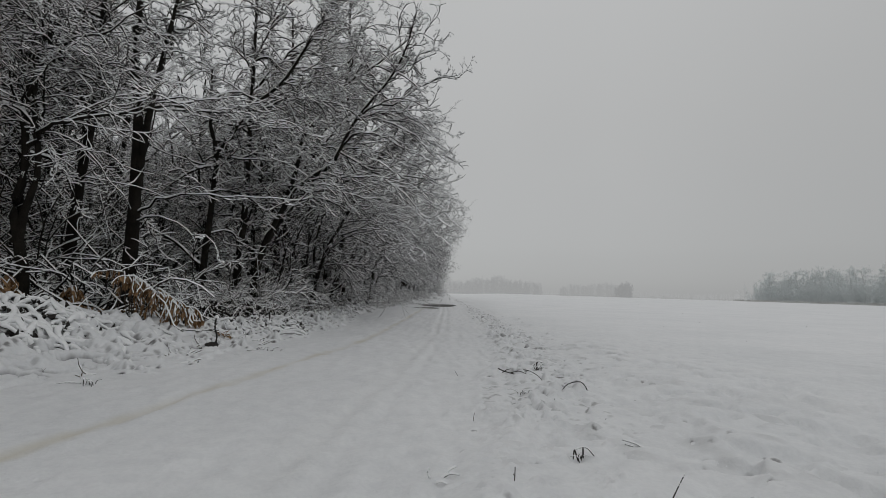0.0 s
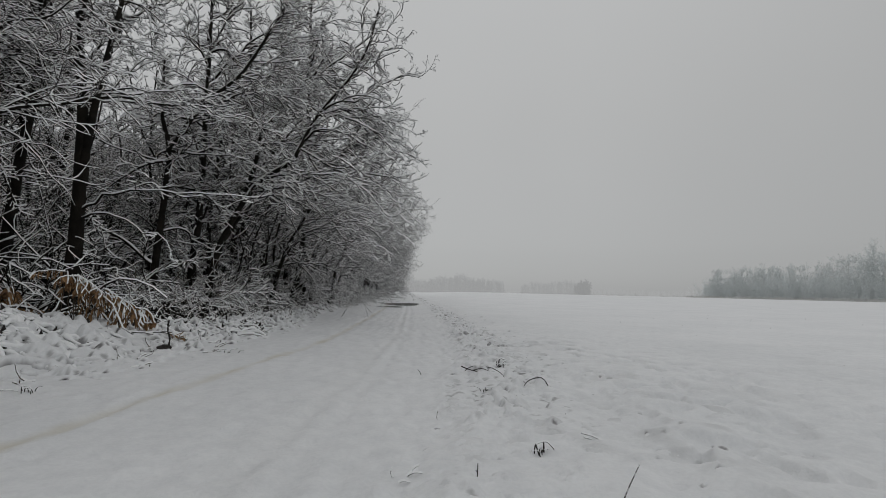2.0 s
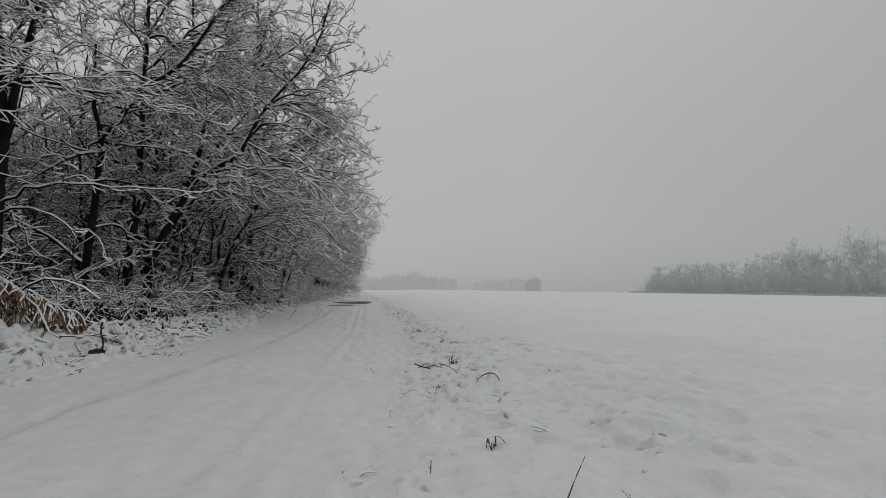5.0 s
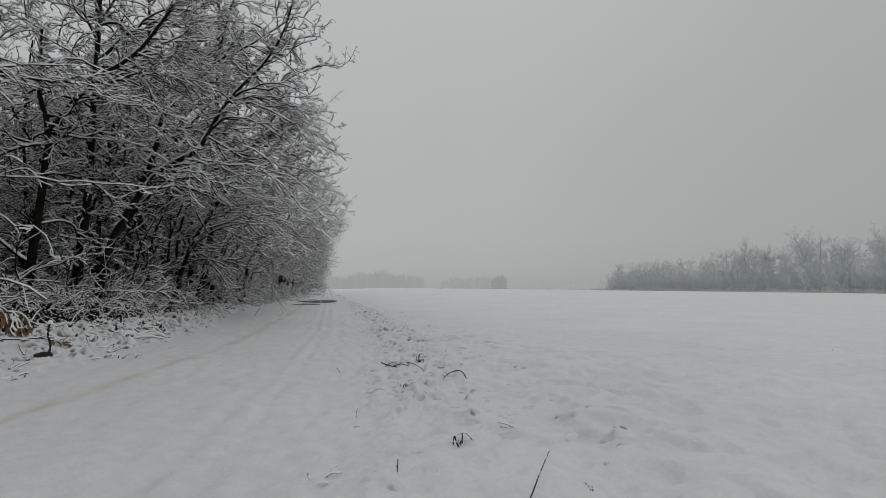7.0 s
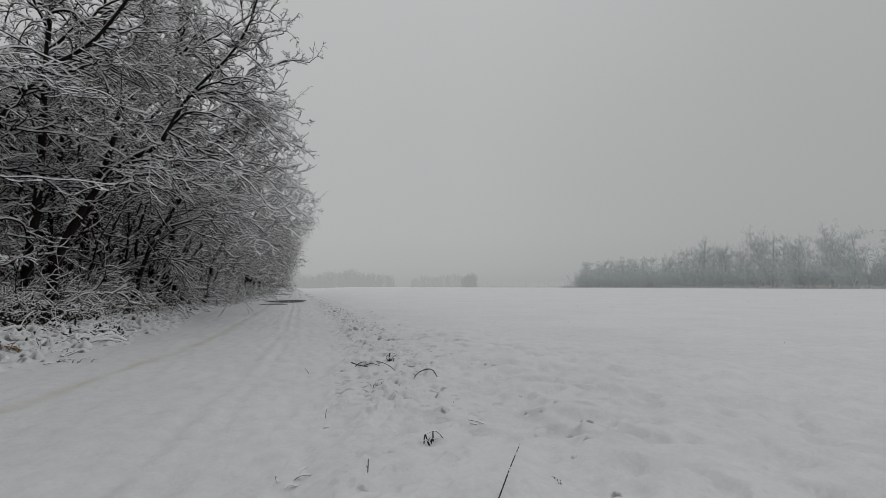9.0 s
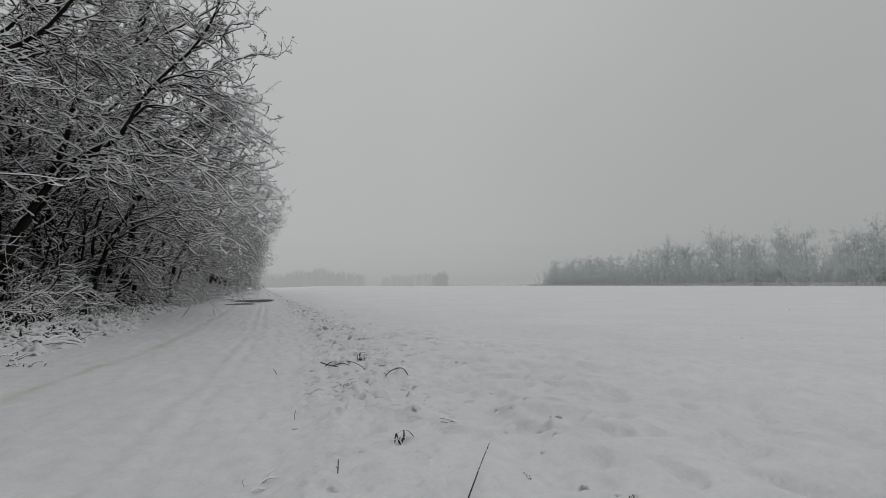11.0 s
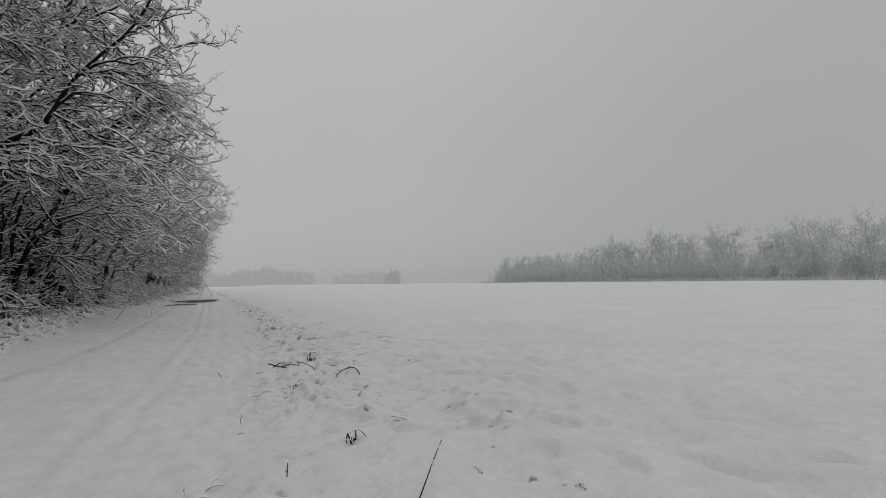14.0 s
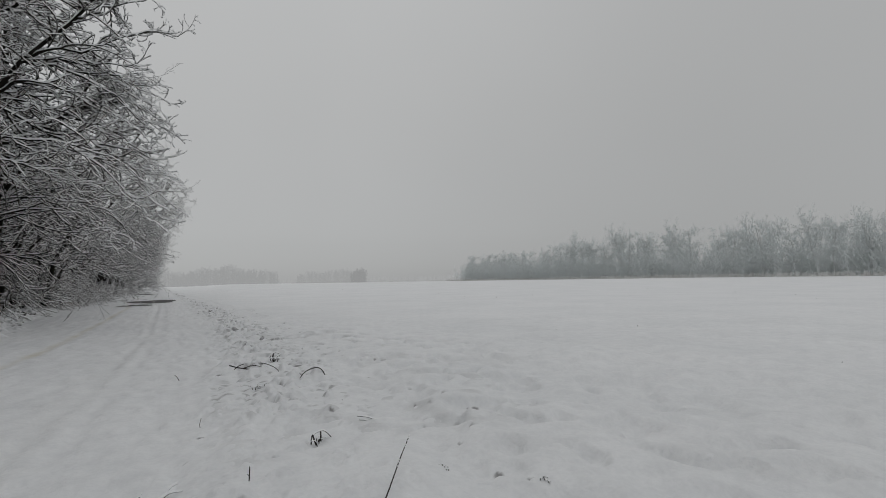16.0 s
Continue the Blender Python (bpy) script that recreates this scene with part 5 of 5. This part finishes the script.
def weed_belt(seed):
    rng = np.random.default_rng(seed)
    count = 5200
    y = rng.uniform(-40, 225, count)
    x = wood_edge(y) - 1.5 - 3.5 * rng.random(count)
    z = ground_parts(x, y)[0]
    P0 = np.stack([x, y, z], 1)
    d = np.stack([rng.normal(0, .25, count), rng.normal(0, .25, count), np.ones(count)], 1)
    hgt = rng.uniform(0.25, 0.9, count) * np.where(rng.random(count) < 0.04, 1.7, 1.0)
    P = np.stack([P0, P0 + d * hgt[:, None] * 0.6, P0 + d * hgt[:, None]], 1)
    n = 260
    a, r = np.radians(rng.uniform(14, 36, n)), rng.uniform(150, 235, n)
    Q0 = np.stack([r * np.sin(a), r * np.cos(a), ground_parts(r * np.sin(a), r * np.cos(a))[0]], 1)
    e = np.stack([rng.normal(0, .2, n), rng.normal(0, .2, n), np.ones(n)], 1) * rng.uniform(0.2, 0.9, (n, 1))
    P = np.concatenate([P, np.stack([Q0, Q0 + 0.6 * e, Q0 + e], 1)])
    v, f = ring_tube(P, np.full((len(P), 3), 0.03), 3)
    tagged(new("weeds", mesh_from("weeds", v, f, WEED)), "pale dry weeds along the far field edge", "weeds", kind="stuff")


weed_belt(95)

# ---- woods fading out in the mist far across the field: a backdrop of glowing tree outlines ----
def mist_glow(name, grey):
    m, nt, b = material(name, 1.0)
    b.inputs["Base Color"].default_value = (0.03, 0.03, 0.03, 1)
    # haze is painted as an even grey glow on the trees
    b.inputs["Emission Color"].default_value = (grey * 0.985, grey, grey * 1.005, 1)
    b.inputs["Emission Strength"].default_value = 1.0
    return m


def mist_wood(label, seed, az, reach, count, height, grey):
    """Two ranks of glowing tree outlines, the taller one behind fainter, so that the tops dissolve."""
    rng = np.random.default_rng(seed)
    # the rear rank glows closer to the sky's grey, as thicker haze
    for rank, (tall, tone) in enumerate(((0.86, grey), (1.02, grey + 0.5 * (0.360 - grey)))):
        a = np.radians(rng.uniform(az[0], az[1], count))
        r = rng.uniform(reach[0], reach[1], count) + 15 * rank
        x, y = r * np.sin(a), r * np.cos(a)
        z = ground_parts(x, y)[0]
        roll = 0.88 + 0.12 * np.sin(a * 45 + seed) + 0.06 * np.sin(a * 120)
        mid = np.clip(np.minimum(a - np.radians(az[0]), np.radians(az[1]) - a) * 60, 0, 1)
        h = tall * height * roll * rng.uniform(0.78, 1.05, count) * (0.72 + 0.28 * np.sqrt(mid))
        P = np.stack([np.stack([x, y, z - 0.3], 1), np.stack([x + rng.normal(0, .4, count), y, z + h * 0.5], 1), np.stack([x + rng.normal(0, .6, count), y, z + h * 0.9], 1)], 1)
        R = np.array([0.3, 0.2, 0.08])[None] * np.ones((count, 1))
        limbs = sprout(rng, (P, R), 14, 3, (0.0, 1.0), 0.30, (0.7, 1.5), (0, 0, 0.05), 0.05, 0.15, 1.0, 0.24, 0.7, taper=0.8)
        second = sprout(rng, limbs, 3, 2, (0.1, 1.0), 0.42, (0.5, 1.4), (0, 0, 0.0), 0.0, 0.2, 1.0, 0.2, 0.4)
        v, f = gather([ring_tube(P, R, 4), ring_tube(*limbs, 3), ring_tube(*second, 3)])
        tagged(new("backdrop", mesh_from("backdrop", v, f, mist_glow("glowing_haze", tone))), label, "far wood", kind="structure")


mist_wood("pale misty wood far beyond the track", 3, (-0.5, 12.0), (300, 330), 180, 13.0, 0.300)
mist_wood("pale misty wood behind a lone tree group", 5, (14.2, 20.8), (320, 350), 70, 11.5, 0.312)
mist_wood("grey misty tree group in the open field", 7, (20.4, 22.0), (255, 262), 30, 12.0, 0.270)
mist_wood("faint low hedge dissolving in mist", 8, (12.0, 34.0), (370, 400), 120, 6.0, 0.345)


# ---- snowed-over clods, clots and stems beside the track ----
def snow_clods(seed, y0, y1, cols):
    """The belt of ploughed-up clods: rounded lumps of snow with earth and painted shade in the gaps."""
    rows = int(math.log(y1 / y0) / 0.0042)
    y = y0 * (y1 / y0) ** np.linspace(0, 1, rows)
    v = np.linspace(0, 1, cols)
    inner, outer = clod_l(y) - 0.35, clod_r(y) + 1.5
    gx = inner[:, None] + (outer - inner)[:, None] * v[None]
    gy = np.repeat(y[:, None], cols, 1)

    wx, wy = gx + 0.06 * fbm(gx, gy, 0.3, seed + 1), gy + 0.06 * fbm(gx, gy, 0.3, seed + 2)
    grow = 1 + 0.05 * np.minimum(gy, 14)
    n1, n2, n3 = fbm(wx, wy, 0.21, seed + 3, 2), fbm(wx, wy, 0.10, seed + 5, 2), fbm(gx, gy, 0.05, seed + 7, 2)
    t = (gx - clod_l(gy)) / (clod_r(gy) - clod_l(gy))
    belt = smooth(-0.12, 0.3, t) * (1 - smooth(0.68, 1.12, t))
    rough = smooth(-0.4, 0.4, fbm(gx, gy, 0.9, seed + 9) + 0.3 * smooth(4, 8, gy) - 0.1)
    b1, b2 = (np.abs(n1) + 0.002) ** 0.75, (np.abs(n2) + 0.002) ** 0.75
    z = belt * grow * (0.085 * (b1 - 0.5) * (0.4 + 0.6 * rough) + 0.045 * (b2 - 0.5) * rough + 0.010 * n3) + 0.004 * n3 + 0.03 * belt * fbm(gx, gy, 0.8, seed + 11)
    # dark crevices: earth tone painted where the creases would be shaded
    pit = (1 - smooth(0.06, 0.16, b1)) * smooth(0.0, 0.25, fbm(gx, gy, 0.30, seed + 13, 2) + 0.15 * fbm(gx, gy, 1.1, seed + 14))
    pit = np.maximum(pit, 0.8 * (1 - smooth(0.05, 0.13, b2)) * smooth(0.08, 0.3, fbm(gx, gy, 0.22, seed + 15, 2)))
    gap = pit * belt * rough
    rng = np.random.default_rng(seed)

    def anywhere():
        yy = y0 * (y1 / y0) ** rng.random()
        return float(clod_l(yy) + (clod_r(yy) - clod_l(yy)) * np.clip(rng.normal(0.5, 0.30), -0.1, 1.1)), yy
    clear = ((1.05, 3.5), (1.55, 3.79), (1.64, 5.74), (1.29, 6.4), (1.01, 6.89), (1.54, 7.44), (0.48, 2.97), (0.97, 5.45))
    chains = lump_chains(rng, 1500, anywhere, lambda x, y: (0.02 + 0.05 * rng.random() ** 1.8) * (0.75 + 0.06 * min(y, 12)), (1, 4), lambda x, y: rng.uniform(-0.03, 0.03))
    chains = [c for c in chains if all(math.hypot(c[0][0] - a, c[0][1] - b + 0.08) > 0.14 for a, b in clear)]
    lump = softened(np.maximum(heaped(gx, gy, chains), 0.0), 3) * belt * (0.35 + 0.5 * smooth(3.5, 6.5, gy))
    # painted shade line round the foot of each lump
    foot = smooth(0.0, 0.03, lump) * (1 - smooth(0.03, 0.06, lump)) * smooth(5.0, 7.0, gy) * smooth(0.1, 0.35, fbm(gx, gy, 0.25, seed + 17, 2))
    gap = np.maximum(gap, 0.8 * foot * belt)
    speck = 0.7 * smooth(0.30, 0.46, fbm(gx, gy, 0.10, seed + 19, 2)) * smooth(-0.15, 0.25, fbm(gx, gy, 0.8, seed + 20)) * smooth(3.2, 4.4, gy)
    gap = np.maximum(gap, 0.75 * speck * belt)
    z = 1.5 * z + 1.2 * lump - 0.03 * gap
    z = z + 0.022 * fbm(gx, gy, 0.32, seed + 22, 2) * smooth(0.3, 1.0, t) - 0.045 * smooth(-0.05, 0.6, fbm(gx, gy, 0.36, seed + 23, 2)) * smooth(0.4, 1.0, t)
    places = []
    for _ in range(170):
        py = 2.1 * (24 / 2.1) ** rng.random()
        places.append((float(clod_l(py) + (clod_r(py) + 0.7 - clod_l(py)) * rng.random()), py))
    pocked(rng, z, gap, gx, gy, places, lambda py: rng.uniform(0.022, 0.055) * (0.7 + 0.07 * py))
    gap = gap + 0.20 * smooth(0.0, 0.5, fbm(gx, gy, 0.30, seed + 24, 2)) * smooth(-0.4, 0.3, fbm(gx, gy, 1.3, seed + 25)) * smooth(0.2, 0.8, t) * (1 - smooth(9, 16, gy))
    edge = smooth(0.0, 0.12, v + 0.04 * fbm(gx, gy, 0.5, seed + 13)) * smooth(0.0, 0.14, 1 - v)[None] * smooth(y0, y0 * 1.04, gy) * (1 - smooth(y1 * 0.8, y1, gy))
    z = ground_parts(gx, gy)[0] + z * edge + 0.02 * edge - 0.008
    i = np.arange(rows * cols).reshape(rows, cols)
    faces = np.stack([i[:-1, :-1], i[:-1, 1:], i[1:, 1:], i[1:, :-1]], -1).reshape(-1, 4)
    X = np.stack([gx, gy, z], -1)
    me = mesh_from("snow_clods", X.reshape(-1, 3), faces, GROUND, True)
    a = me.attributes.new("soil_shade", "FLOAT", "POINT")
    a.data.foreach_set("value", np.clip(gap * (0.78 + 0.12 * smooth(3, 8, gy)), 0, 1).ravel().astype(np.float32))
    tagged(new("snow_clods", me), "snowed-over clods with earth and painted shade in the gaps beside the track", "snow", kind="stuff")

    def height(px, py):
        i = min(np.searchsorted(y, py), rows - 1)
        return max(ground_z(px, py), float(np.interp(px, gx[i], z[i], -9, -9)))
    return height


top_z = snow_clods(121, 1.7, 42.0, 165)


def rod(pts, r0, r1, k=10):
    rng = np.random.default_rng(7)
    return stem(pts, k, r0, r1, rng, 0.0, 0.0)


def stalk(name, label, category, x, y, shoots, snow=0.0, sides=6, mat=SOIL, group="", turn=0.0):
    """A stick or tuft: each shoot is (control points from its foot, radius at foot, radius at tip)."""
    root = tagged(new(name), label, category, group)
    rng = np.random.default_rng(int(abs(x * 100) + abs(y * 10)))
    for pts, r0, r1 in shoots:
        P, R = rod(pts, r0, r1)
        v, f = ring_tube(P, R, sides)
        part_mesh("stem", mesh_from("stem", v, f, mat, True), root)
        if snow:
            v, f = snow_cap(P, R, snow, rng, 1.1, 5)
            part_mesh("snow_load", mesh_from("snow_load", v, f, SNOW, True), root, "snow along the stem")
    root.matrix_basis = pose(x, y, top_z(x, y), 0, 0, turn)
    return root


def ragged(seed, count, width, height, radius):
    r = random.Random(seed)
    out = []
    for _ in range(count):
        a, b, h = r.uniform(-width, width), r.uniform(-0.05, 0.05), height * r.uniform(0.4, 1.0)
        lean = r.uniform(-2.2, 2.2) * h
        out.append(([(a, b, -0.02), (a + 0.3 * lean, b, h * 0.7), (a + lean, b + r.uniform(-0.03, 0.03), h * r.uniform(0.6, 1.0))], radius, radius * 0.6))
    return out


stalk("weed", "bent dark weed stem with hanging seed twigs in snow", "weed", 1.065, 3.5,
      [([(-0.075, 0, 0.0), (-0.07, 0, 0.055), (-0.05, 0, 0.075), (0.0, 0.01, 0.085), (0.04, 0.02, 0.07), (0.085, 0.03, 0.02)], 0.005, 0.0055),
       ([(-0.065, 0, 0.07), (-0.055, -0.01, 0.03), (-0.035, -0.01, -0.02)], 0.0045, 0.0065),
       ([(-0.005, 0, 0.085), (-0.007, -0.01, 0.05), (-0.01, -0.02, 0.015)], 0.0045, 0.0065)] + ragged(13, 4, 0.05, 0.05, 0.004), 0.004)
FOOT = top_z(1.2, 2.45)
STICK = [(-0.42, -0.6, 0.18 - FOOT), (-0.17, -0.24, 0.19 - FOOT), (-0.02, -0.03, 0.21 - FOOT), (0.10, 0.12, 0.24 - FOOT), (0.13, 0.14, 0.27 - FOOT)]
stick = stalk("stick", "long dark stick slanting out of the snow, flecked with snow", "stick", 1.2, 2.45, [(STICK, 0.0046, 0.0025)])
along = rod(STICK, 0.0046, 0.0025, 40)[0][0]
pick = np.random.default_rng(31)
for k in (16, 18, 19, 23, 26, 27, 30, 34, 35, 38, 39):
    spot = along[k:k + 1] + np.array([[pick.uniform(-0.003, 0.002), -0.002, pick.uniform(0.0, 0.003)]])
    clot = lumps(pick, spot, np.array([pick.uniform(0.004, 0.0075)]), 0.9)
    part_mesh("snow_load", mesh_from("snow_load", *clot, SNOW, True), stick, "clot of snow on the stick")
stalk("twig", "dark arched twig standing out of the snow", "twig", 1.66, 5.80,
      [([(-0.17, -0.05, -0.05), (-0.10, 0, 0.005), (0.0, 0.0, 0.04), (0.08, 0, 0.035), (0.13, -0.02, -0.03), (0.14, -0.02, -0.07)], 0.005, 0.007)])
stalk("twig", "thin dark twig slanting across snowy clods", "twig", 1.29, 6.5,
      [([(-0.13, 0.05, 0.09), (-0.05, 0.0, 0.08), (0.05, -0.1, 0.03), (0.1, -0.2, -0.04)], 0.005, 0.004)])
stalk("branch_piece", "short forked piece of branch half buried", "branch", 1.01, 6.89,
      [([(-0.16, 0.0, 0.07), (-0.05, -0.02, 0.03), (0.08, -0.04, 0.0), (0.16, -0.06, -0.02)], 0.009, 0.006),
       ([(-0.14, -0.03, -0.02), (-0.05, -0.02, 0.05), (0.02, 0, 0.07)], 0.007, 0.005),
       ([(0.02, -0.04, 0.02), (0.13, -0.06, 0.05), (0.24, -0.1, 0.02)], 0.008, 0.004)])
stalk("weed", "dark withered weed tuft under a snow cap", "weed", 1.54, 7.44,
      [([(0, 0, -0.03), (-0.02, 0, 0.06), (0.0, 0, 0.13), (0.07, 0, 0.12)], 0.010, 0.010),
       ([(0.01, 0, -0.02), (0.03, 0.02, 0.05), (0.1, 0.02, 0.10)], 0.008, 0.008),
       ([(-0.03, 0, -0.02), (-0.06, 0, 0.05), (-0.05, 0, 0.09)], 0.008, 0.006)] + ragged(9, 6, 0.05, 0.09, 0.006), 0.006)
stalk("weed", "withered dark weed tuft flattened by snow", "weed", 0.97, 5.45, ragged(11, 7, 0.06, 0.06, 0.004), 0.004)
stalk("twig", "short dark twig poking out of a snowy clod", "twig", 1.55, 3.79,
      [([(-0.08, 0.03, 0.04), (0.0, 0.0, 0.025), (0.06, -0.03, 0.0)], 0.007, 0.006), ([(-0.07, 0.0, 0.015), (0.0, -0.01, 0.0)], 0.005, 0.004)], 0.006)
stalk("twig", "single thin twig standing in the track", "twig", 0.25, 6.88, [([(0.03, 0, -0.02), (0.0, 0, 0.04), (-0.03, 0, 0.075)], 0.005, 0.003)])
stalk("grass_tuft", "thin dark grass stem in snow", "grass", 0.48, 2.97,
      [([(0, 0, -0.02), (0.003, 0, 0.03), (0.004, 0, 0.085)], 0.004, 0.003), ([(0.004, 0, 0.03), (-0.008, 0, 0.045)], 0.003, 0.002)])
stalk("grass_tuft", "pale thin grass stem in snow", "grass", 0.34, 4.48, [([(0, 0, -0.02), (-0.006, 0, 0.03), (0.004, 0, 0.08)], 0.003, 0.002)], mat=DRY_STEM)
stalk("weed", "snow-covered leaves of a low weed beside the track", "weed", 0.06, 3.0,
      [([(-0.10, 0.10, 0.0), (-0.115, 0.11, 0.03), (-0.10, 0.12, 0.055)], 0.007, 0.003),
       ([(0.0, 0.14, 0.0), (0.03, 0.15, 0.035), (0.07, 0.16, 0.05)], 0.008, 0.004),
       ([(-0.02, 0.10, 0.0), (0.03, 0.09, 0.03), (0.09, 0.08, 0.03)], 0.008, 0.004),
       ([(-0.06, 0.0, 0.005), (-0.03, 0.0, 0.015), (0.01, 0.0, 0.004)], 0.005, 0.003)], 0.014)
stalk("weed", "low weed leaves buried under a pad of snow", "weed", 0.12, 2.55,
      [([(-0.09, 0.0, 0.0), (-0.03, 0.0, 0.03), (0.04, 0.0, 0.03), (0.10, 0.0, 0.0)], 0.008, 0.006)], 0.018)
for x, y, seed in ((1.91, 2.05, 21), (1.56, 2.56, 23)):
    stalk("weed", "tiny dark weed rosette in a snow hollow", "weed", x, y, ragged(seed, 5, 0.016, 0.016, 0.0035), 0.003)
stalk("weed", "small dark weed tuft on the snowy verge", "weed", -3.99, 5.46, ragged(3, 8, 0.08, 0.09, 0.005) + [([(-0.38, 0, 0.0), (-0.22, 0, 0.025), (-0.1, 0, 0.01)], 0.005, 0.003)], 0.006)
stalk("weed", "dark withered leaf clump on the verge", "weed", -3.2, 8.87, ragged(5, 9, 0.22, 0.08, 0.008), 0.012)
stump = stalk("stump", "dark broken sapling stump with a bare upright shoot", "stump", -4.28, 9.0,
              ragged(17, 2, 0.08, 0.10, 0.016) + [([(0.02, -0.03, 0.02), (0.05, -0.03, 0.2), (0.0, -0.03, 0.4), (0.02, -0.03, 0.58)], 0.018, 0.016)], 0.0, 8)
bm = bmesh.new()
bmesh.ops.create_icosphere(bm, subdivisions=3, radius=1.0)
for vert in bm.verts:
    k = 1 + 0.35 * noise.noise(vert.co * 1.7) + 0.15 * noise.noise(vert.co * 5)
    vert.co = Vector((0.13 * vert.co.x * k - 0.04, 0.09 * vert.co.y * k, 0.075 * vert.co.z * k + 0.03))
foot_mesh = bpy.data.meshes.new("foot")
bm.to_mesh(foot_mesh)
bm.free()
foot_mesh.materials.append(SOIL)
part_mesh("foot", foot_mesh, stump, "black lump at the foot of the stump")
for seat, size in (((0.02, -0.03, 0.57), 0.055), ((-0.12, 0.02, 0.10), 0.06), ((0.14, 0.03, 0.08), 0.05)):
    cap = mesh_from("snow_load", *lumps(np.random.default_rng(5), np.array([seat]), np.array([size]), 0.8), SNOW, True)
    part_mesh("snow_load", cap, stump, "cap of snow on the stump")


# ---- thin stems and tufts sprinkled along the clods, the verge and the field ----
def small_tuft(seed, mat, height, count):
    rng = np.random.default_rng(seed)
    root = tagged(new("grass_tuft"), "small withered grass tuft poking through the snow", "grass", "grass tufts in the snow")
    for k in range(count):
        a = rng.uniform(0, 6.28)
        lean = rng.uniform(0.1, 0.6) * height
        P, R = rod([(0, 0, -0.02), (0.4 * lean * math.cos(a), 0.4 * lean * math.sin(a), height * 0.6), (lean * math.cos(a), lean * math.sin(a), height * rng.uniform(0.4, 1.0))], 0.0028, 0.0018, 5)
        v, f = ring_tube(P, R, 4)
        part_mesh("blade", mesh_from("blade", v, f, mat), root)
    return root


tuft_kinds = [small_tuft(131, SOIL, 0.045, 3), small_tuft(132, DRY_STEM, 0.07, 3), small_tuft(133, SOIL, 0.035, 3)]
tuft_rows = [[], [], []]
for n in range(24):
    y = 4.0 + 32 * rnd.random() ** 1.8
    t = rnd.random()
    x = float(clod_l(y)) + (float(clod_r(y)) - float(clod_l(y))) * t
    tuft_rows[n % 3].append((x, y, rnd.uniform(0, 360), rnd.uniform(0.3, 0.6)))
for n in range(36):
    y = 5 + 24 * rnd.random() ** 1.4
    tuft_rows[n % 3].append((float(verge_x(y)) + rnd.uniform(-1.2, 0.5), y, rnd.uniform(0, 360), rnd.uniform(0.5, 1.0)))
for x, y in ((9.63, 7.04), (16.7, 21.5), (7.8, 2.61), (30.5, 24.6), (18.0, 23.1), (14, 17), (24, 12), (9, 19), (33, 40), (1.91, 2.05), (1.56, 2.56)):
    tuft_rows[0].append((x, y, rnd.uniform(0, 360), rnd.uniform(0.3, 0.4) + 0.02 * math.hypot(x, y)))
for n in range(26):
    r, a = rnd.uniform(7, 60), radians(rnd.uniform(18, 74))
    tuft_rows[2].append((r * math.sin(a), r * math.cos(a), rnd.uniform(0, 360), 0.3 + r / 40))
for k, places in zip(tuft_kinds, tuft_rows):
    spread(k, places, top_z)
